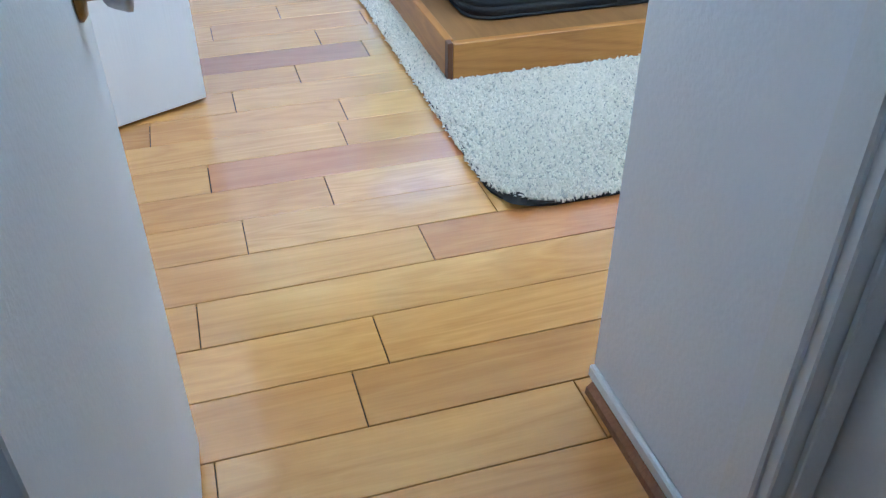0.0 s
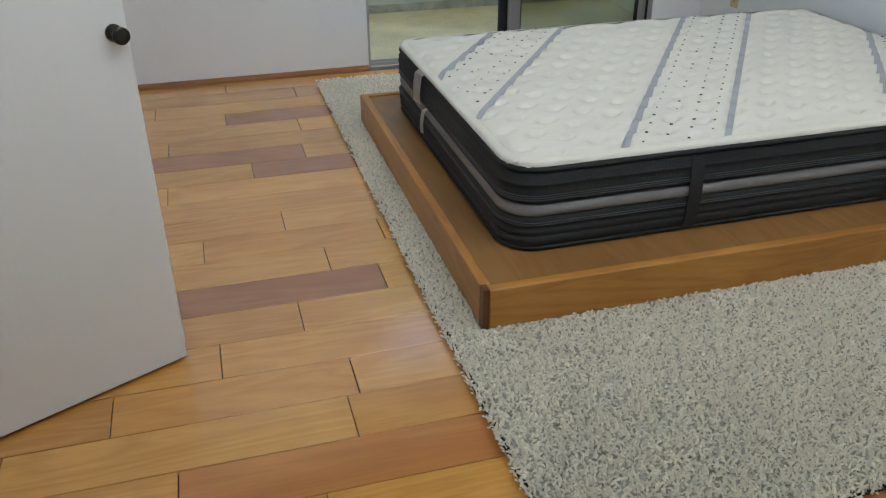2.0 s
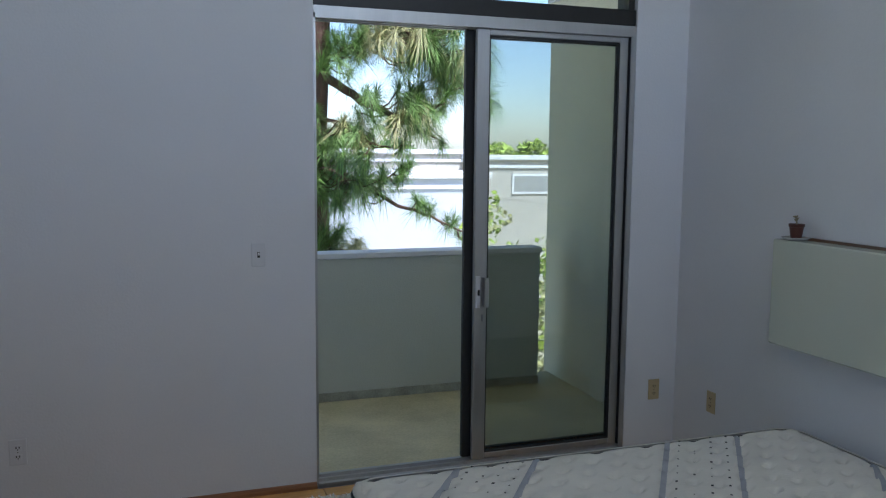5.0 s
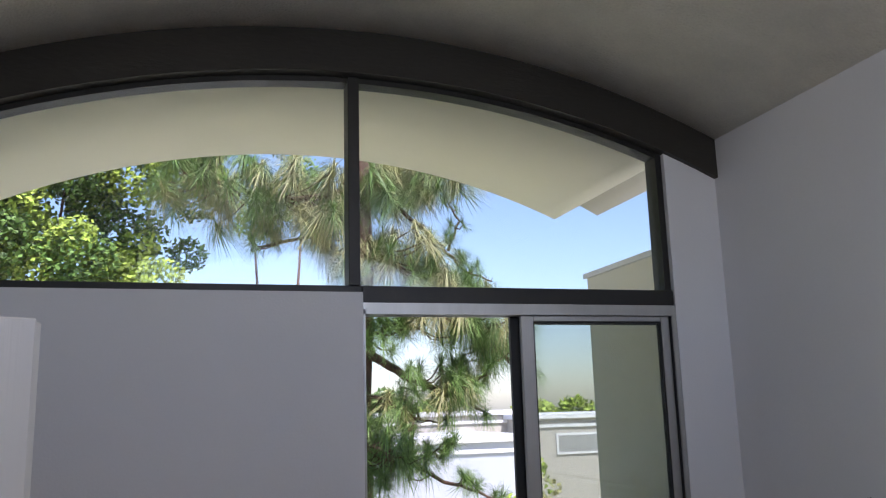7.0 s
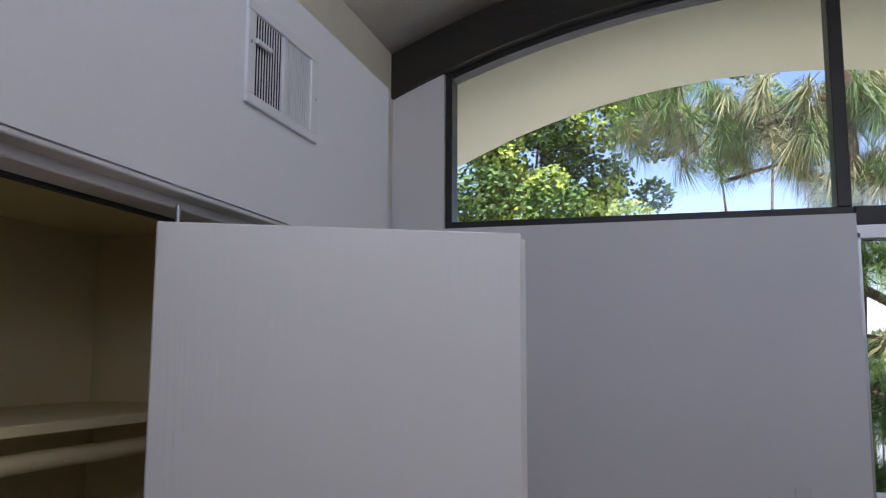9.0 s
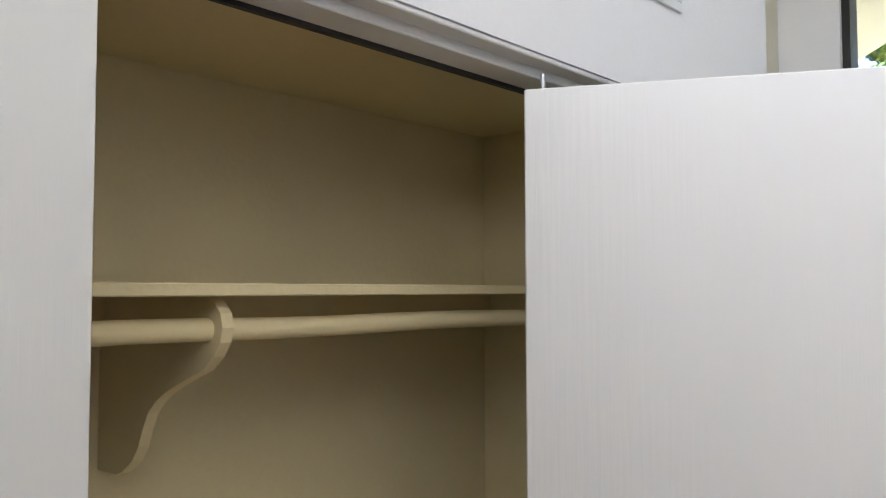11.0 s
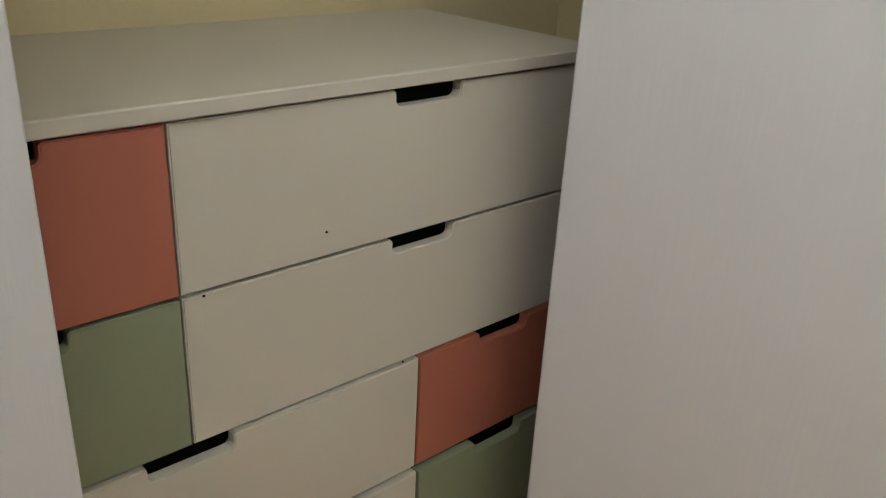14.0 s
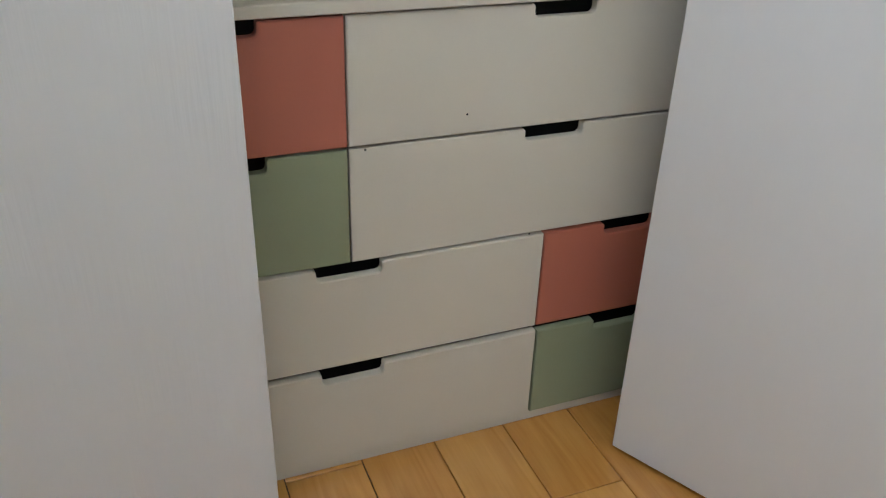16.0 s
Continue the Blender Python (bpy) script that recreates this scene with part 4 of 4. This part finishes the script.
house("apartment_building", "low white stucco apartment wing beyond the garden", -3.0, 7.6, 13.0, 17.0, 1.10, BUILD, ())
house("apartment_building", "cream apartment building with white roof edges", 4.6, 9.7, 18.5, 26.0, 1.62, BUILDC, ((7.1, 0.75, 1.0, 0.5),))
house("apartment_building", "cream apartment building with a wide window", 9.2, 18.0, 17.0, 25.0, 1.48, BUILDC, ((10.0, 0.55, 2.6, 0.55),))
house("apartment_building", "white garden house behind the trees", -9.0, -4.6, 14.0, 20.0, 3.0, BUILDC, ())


def needle_mesh(seed, droop, count=170, long=0.30):
    bm = bmesh.new()
    rng = random.Random(seed)
    for k in range(count):
        a = rng.uniform(0, 6.283)
        e = rng.uniform(-0.7, 1.35)
        d = Vector((math.cos(a) * math.cos(e), math.sin(a) * math.cos(e), math.sin(e)))
        L = long * rng.uniform(0.7, 1.1)
        p0 = Vector((0, 0, rng.uniform(-0.10, 0.06)))
        p1 = p0 + d * L * 0.5 + Vector((0, 0, -droop * 0.25 * L))
        p2 = p0 + d * L * 0.92 + Vector((0, 0, -droop * L))
        side = d.cross(Vector((0, 0, 1)))
        side = (side if side.length > 0.01 else Vector((1, 0, 0))).normalized() * 0.0027
        v = [bm.verts.new(p) for p in (p0 - side, p0 + side, p1 + side, p1 - side, p2)]
        bm.faces.new((v[0], v[1], v[2], v[3]))
        bm.faces.new((v[3], v[2], v[4]))
    me = bpy.data.meshes.new("needle_tuft")
    bm.to_mesh(me)
    bm.free()
    return me


def pine():
    t = thing("pine_tree", (2.12, 3.9, -3.0), "long-needled pine close outside the balcony", "tree")
    rng = random.Random(8)
    bm = bmesh.new()
    pts = [Vector((2.10 + 0.02 * math.sin(k * 1.3) + 0.01 * k, 3.9, -3.0 + 0.55 * k)) for k in range(15)]
    tube(bm, pts, [0.19 - 0.008 * k for k in range(15)], 14)
    part("trunk", bm, BARK, t, "flaky red-brown pine bark", True)
    kinds = []
    for s, d, material in ((1, 0.15, NEEDLE), (2, 0.55, NEEDLE), (3, 0.85, NEEDLE), (4, 0.6, NEEDLEY), (5, 0.9, NEEDLEY), (6, 0.3, NEEDLE)):
        me = needle_mesh(s, d)
        me.materials.append(material)
        kinds.append(me)

    def limb(points, r0, tufts, spread, start=0.25, size=1.0, only=None):
        pts = []
        for i in range(len(points) - 1):
            for k in range(4):
                pts.append(Vector(points[i]).lerp(Vector(points[i + 1]), k / 4) + Vector([rng.uniform(-0.012, 0.012) for _ in range(3)]))
        pts.append(Vector(points[-1]))
        bm = bmesh.new()
        tube(bm, pts, [r0 * (1 - 0.75 * k / len(pts)) for k in range(len(pts))], 8)
        part("limb", bm, BARK, t, smooth=True)
        twigs = bmesh.new()
        for k in range(tufts):
            f = start + (1 - start) * (k + rng.random()) / tufts
            p = pts[min(int(f * (len(pts) - 1)), len(pts) - 1)]
            q = p + Vector((rng.uniform(-spread, spread), rng.uniform(-spread, spread), rng.uniform(-0.55 * spread, 0.6 * spread)))
            mid = p.lerp(q, 0.5) + Vector((0, 0, -0.04))
            tube(twigs, [p, mid, q], [0.009, 0.007, 0.006], 5)
            ob = new("needle_tuft", kinds[only[rng.randrange(len(only))] if only else rng.randrange(6)])
            ob.parent = t
            ob.matrix_parent_inverse = t.matrix_basis.inverted()
            ob.matrix_basis = Matrix.Translation(q) @ Euler((rng.uniform(-0.5, 0.5), rng.uniform(-0.5, 0.5), rng.uniform(0, 6.28))).to_matrix().to_4x4() @ Matrix.Scale(size * rng.uniform(0.75, 1.15), 4)
        tagged(part("twig", twigs, BARK, t), kind="stuff")

    limb([(2.1, 3.9, 2.5), (2.3, 3.8, 2.3), (2.6, 3.75, 2.09), (2.93, 3.75, 1.96), (3.15, 3.75, 1.99), (3.42, 3.8, 2.10)], 0.05, 26, 0.3, 0.4, 0.85)
    limb([(2.9, 3.76, 1.97), (3.2, 3.9, 1.85), (3.5, 4.0, 1.72)], 0.02, 4, 0.15, 0.4, 0.7, (0, 1, 2))
    limb([(2.05, 3.9, 1.62), (2.3, 3.85, 1.5), (2.52, 3.8, 1.38), (2.93, 3.75, 1.13), (3.28, 3.75, 1.02), (3.65, 3.75, 0.84)], 0.03, 11, 0.2, 0.4, 0.7, (0, 5))
    limb([(2.0, 3.9, 1.5), (2.3, 3.6, 1.45), (2.45, 3.5, 1.3)], 0.02, 36, 0.3, 0.05, 0.9, (0, 1, 2, 5))
    limb([(2.0, 3.9, 0.95), (2.2, 3.6, 0.8), (2.4, 3.5, 0.62)], 0.02, 26, 0.28, 0.1, 0.8, (0, 1, 2, 4))
    limb([(2.05, 3.9, 3.6), (2.4, 3.9, 3.3), (2.75, 3.8, 3.0), (3.05, 3.8, 2.75), (3.3, 3.8, 2.55)], 0.035, 76, 0.42, 0.1, 0.95)
    limb([(2.12, 3.9, 2.3), (2.3, 3.75, 2.5), (2.55, 3.7, 2.62), (2.8, 3.7, 2.5)], 0.018, 26, 0.26, 0.2, 0.75, (0, 1, 5))
    limb([(2.12, 3.85, 1.95), (2.35, 3.7, 1.9), (2.6, 3.65, 1.74), (2.85, 3.7, 1.66)], 0.016, 18, 0.24, 0.2, 0.75, (1, 2, 3))
    limb([(2.6, 3.8, 1.32), (2.85, 3.7, 1.4), (3.0, 3.7, 1.52)], 0.012, 8, 0.14, 0.3, 0.7, (0, 5))
    limb([(3.0, 3.8, 2.9), (3.4, 3.9, 2.55), (3.75, 4.0, 2.2)], 0.02, 36, 0.36, 0.1, 0.9, (0, 1, 2, 3))
    limb([(2.05, 3.9, 3.9), (1.6, 4.1, 3.85), (1.1, 4.2, 3.95), (0.5, 4.3, 4.1)], 0.03, 62, 0.48, 0.15, 1.05, (1, 2, 3, 4, 5))
    limb([(2.05, 3.9, 4.0), (2.4, 4.1, 4.1), (2.8, 4.2, 4.05), (3.3, 4.3, 4.1)], 0.03, 46, 0.42, 0.1, 1.05, (1, 2, 3, 4))
    limb([(2.4, 4.2, 4.1), (2.8, 4.2, 3.72), (3.1, 4.2, 3.45), (3.4, 4.3, 3.2), (3.7, 4.3, 3.1)], 0.028, 14, 0.25, 0.45, 0.75, (0, 5))
    limb([(3.2, 4.25, 3.4), (3.35, 4.3, 3.75), (3.2, 4.3, 4.0)], 0.018, 5, 0.2, 0.4, 0.6, (0, 5))
    limb([(1.2, 4.2, 3.35), (1.7, 4.2, 3.5), (2.05, 4.1, 3.45)], 0.022, 5, 0.2, 0.0, 0.75, (3, 4, 5))


pine()


def leaf_crown(bm_seed, blobs, leaves, size):
    rng = random.Random(bm_seed)
    verts, faces = [], []
    for cx, cy, cz, r in blobs:
        for k in range(int(leaves * r * r)):
            a, e = rng.uniform(0, 6.283), math.asin(rng.uniform(-1, 1))
            q = r * rng.uniform(0.55, 1.08)
            c = Vector((cx + q * math.cos(a) * math.cos(e), cy + q * math.sin(a) * math.cos(e), cz + 0.85 * q * math.sin(e)))
            d = Vector((rng.gauss(0, 1), rng.gauss(0, 1), rng.gauss(0, 0.7))).normalized()
            s = d.orthogonal().normalized()
            L, w = size * rng.uniform(0.6, 1.2), size * 0.32
            b = len(verts)
            verts.extend((c - d * L * 0.5, c + s * w, c + d * L * 0.5, c - s * w))
            faces.append((b, b + 1, b + 2, b + 3))
    me = bpy.data.meshes.new("crown")
    me.from_pydata([tuple(v) for v in verts], [], faces)
    return me


def leafy_tree(label, base, height, blobs, leaves, size, materials, seed):
    t = thing("leafy_tree", base, label, "tree")
    bm = bmesh.new()
    b = Vector(base)
    tube(bm, [b, b + Vector((0.1, 0, height * 0.4)), b + Vector((0.0, 0.1, height * 0.8))], [0.2, 0.15, 0.09], 10)
    part("trunk", bm, BARK, t, smooth=True)
    rng = random.Random(seed)
    for cx, cy, cz, r in blobs[:4:2]:
        bm = bmesh.new()
        tube(bm, [b + Vector((0.05, 0.05, height * 0.5)), b.lerp(Vector((cx, cy, cz)), 0.75) + Vector((0, 0, 0.4)), Vector((cx, cy, cz))], [0.05, 0.03, 0.015], 7)
        part("limb", bm, BARK, t)
    for i, material in enumerate(materials):
        me = leaf_crown(seed + i, blobs[i::len(materials)], leaves, size)
        me.materials.append(material)
        ob = new("crown", me)
        ob.parent = t
        ob.matrix_parent_inverse = t.matrix_basis.inverted()
        tagged(ob, "dense clumps of small green leaves", kind="stuff")


def blobs(seed, n, x0, x1, y0, y1, z0, z1, r0, r1):
    rng = random.Random(seed)
    return [(rng.uniform(x0, x1), rng.uniform(y0, y1), rng.uniform(z0, z1), rng.uniform(r0, r1)) for _ in range(n)]


leafy_tree("broad laurel tree with bright sunlit leaves", (-1.9, 9.5, -3.0), 7.0, blobs(2, 105, -4.6, 0.9, 8.6, 10.5, 3.0, 7.8, 0.25, 0.62), 3000, 0.11, (LEAF, LEAFY), 21)
leafy_tree("far pine-like tree against the sky", (2.2, 11.5, -3.0), 7.0, blobs(6, 22, 0.8, 3.2, 11, 12.5, 5.0, 7.6, 0.2, 0.45), 2200, 0.10, (LEAF, NEEDLE), 31)
leafy_tree("far row of yellow-green garden trees", (11.5, 27.5, -3.0), 5.0, blobs(5, 46, 4.5, 20, 27, 29, -1.2, 1.7, 0.7, 1.2), 900, 0.28, (LEAFY, LEAF), 41)
leafy_tree("sparse pale garden shrub below the balcony", (5.2, 5.8, -3.0), 3.2, blobs(9, 26, 4.75, 5.8, 5.0, 6.6, -1.2, 1.0, 0.18, 0.38), 900, 0.10, (NEEDLEY, LEAFY), 51)


# ---- floor planks ----
PITCH, ROW0 = 0.1596, -2.494 - 0.0798
KNOWN = {8: (0.72,), 5: (0.787,), 4: (0.505,), 2: (-0.36, 0.15, 1.046), 1: (0.766,), 0: (0.529,), -1: (0.864,), -3: (0.413,), -4: (0.726,), -6: (0.915,), -7: (0.342, 1.513), -8: (0.719,), -10: (0.345, 1.067), 15: (0.675,), 14: (1.013,), 13: (0.33,), 12: (0.648,), 10: (0.392,), 9: (0.948,), 7: (0.389,), -5: (-0.2,), 3: (-0.1,), 6: (0.2,), 11: (0.1,), -2: (0.022,), -9: (-0.3,)}
SPECIAL = {(2, 0.5): MAUVEPLANK, (-6, 1.2): REDPLANK, (-3, 0.8): REDPLANK, (12, 0.9): MAUVEPLANK, (9, 0.5): MAUVEPLANK, (8, 0.9): MAUVEPLANK, (-1, 0.5): TANPLANK, (-4, 0.3): TANPLANK, (1, 0.4): TANPLANK, (10, 0.2): TANPLANK, (-8, 0.4): MAPLE, (-7, 0.9): MAPLE, (-9, 0.5): TANPLANK, (14, 0.6): TANPLANK, (-5, 0.4): MAPLE, (-2, 0.5): MAPLE, (5, 0.4): TANPLANK}
FX0, FX1 = XL - 0.68, XR


def planks():
    rng = random.Random(17)
    for r in range(-21, 16):
        y0, y1 = ROW0 + r * PITCH, min(ROW0 + (r + 1) * PITCH, -0.001)
        cuts = list(KNOWN.get(r, (rng.uniform(0, 0.9),)))
        while cuts[0] > FX0 + 0.5:
            cuts.insert(0, cuts[0] - rng.uniform(0.55, 1.05))
        while cuts[-1] < FX1 - 0.5:
            cuts.append(cuts[-1] + rng.uniform(0.6, 1.15))
        lo, hi = (FX0, FX1) if y1 > SOUTH - 0.02 else (0.2, 1.15)
        edges = [lo] + [c for c in cuts if lo + 0.1 < c < hi - 0.1] + [hi]
        for a, b in zip(edges, edges[1:]):
            material = rng.choices((MAPLE, TANPLANK), (0.66, 0.34))[0]
            for (row, x), special in SPECIAL.items():
                if row == r and a < x < b:
                    material = special
            g, lift = rng.uniform(0.0007, 0.0016), rng.uniform(-0.0007, 0.0)
            bm = bmesh.new()
            v = []
            for z, i in ((-0.011, 0.0), (lift - 0.0012, 0.0), (lift, 0.0014)):
                v.append([bm.verts.new((x, y, z)) for x, y in ((a + g + i, y0 + g + i), (b - g - i, y0 + g + i), (b - g - i, y1 - g - i), (a + g + i, y1 - g - i))])
            for lo, hi in zip(v, v[1:]):
                for k in range(4):
                    bm.faces.new((lo[k], lo[(k + 1) % 4], hi[(k + 1) % 4], hi[k]))
            bm.faces.new(v[-1])
            part("plank", bm, material, floor_ob)


planks()
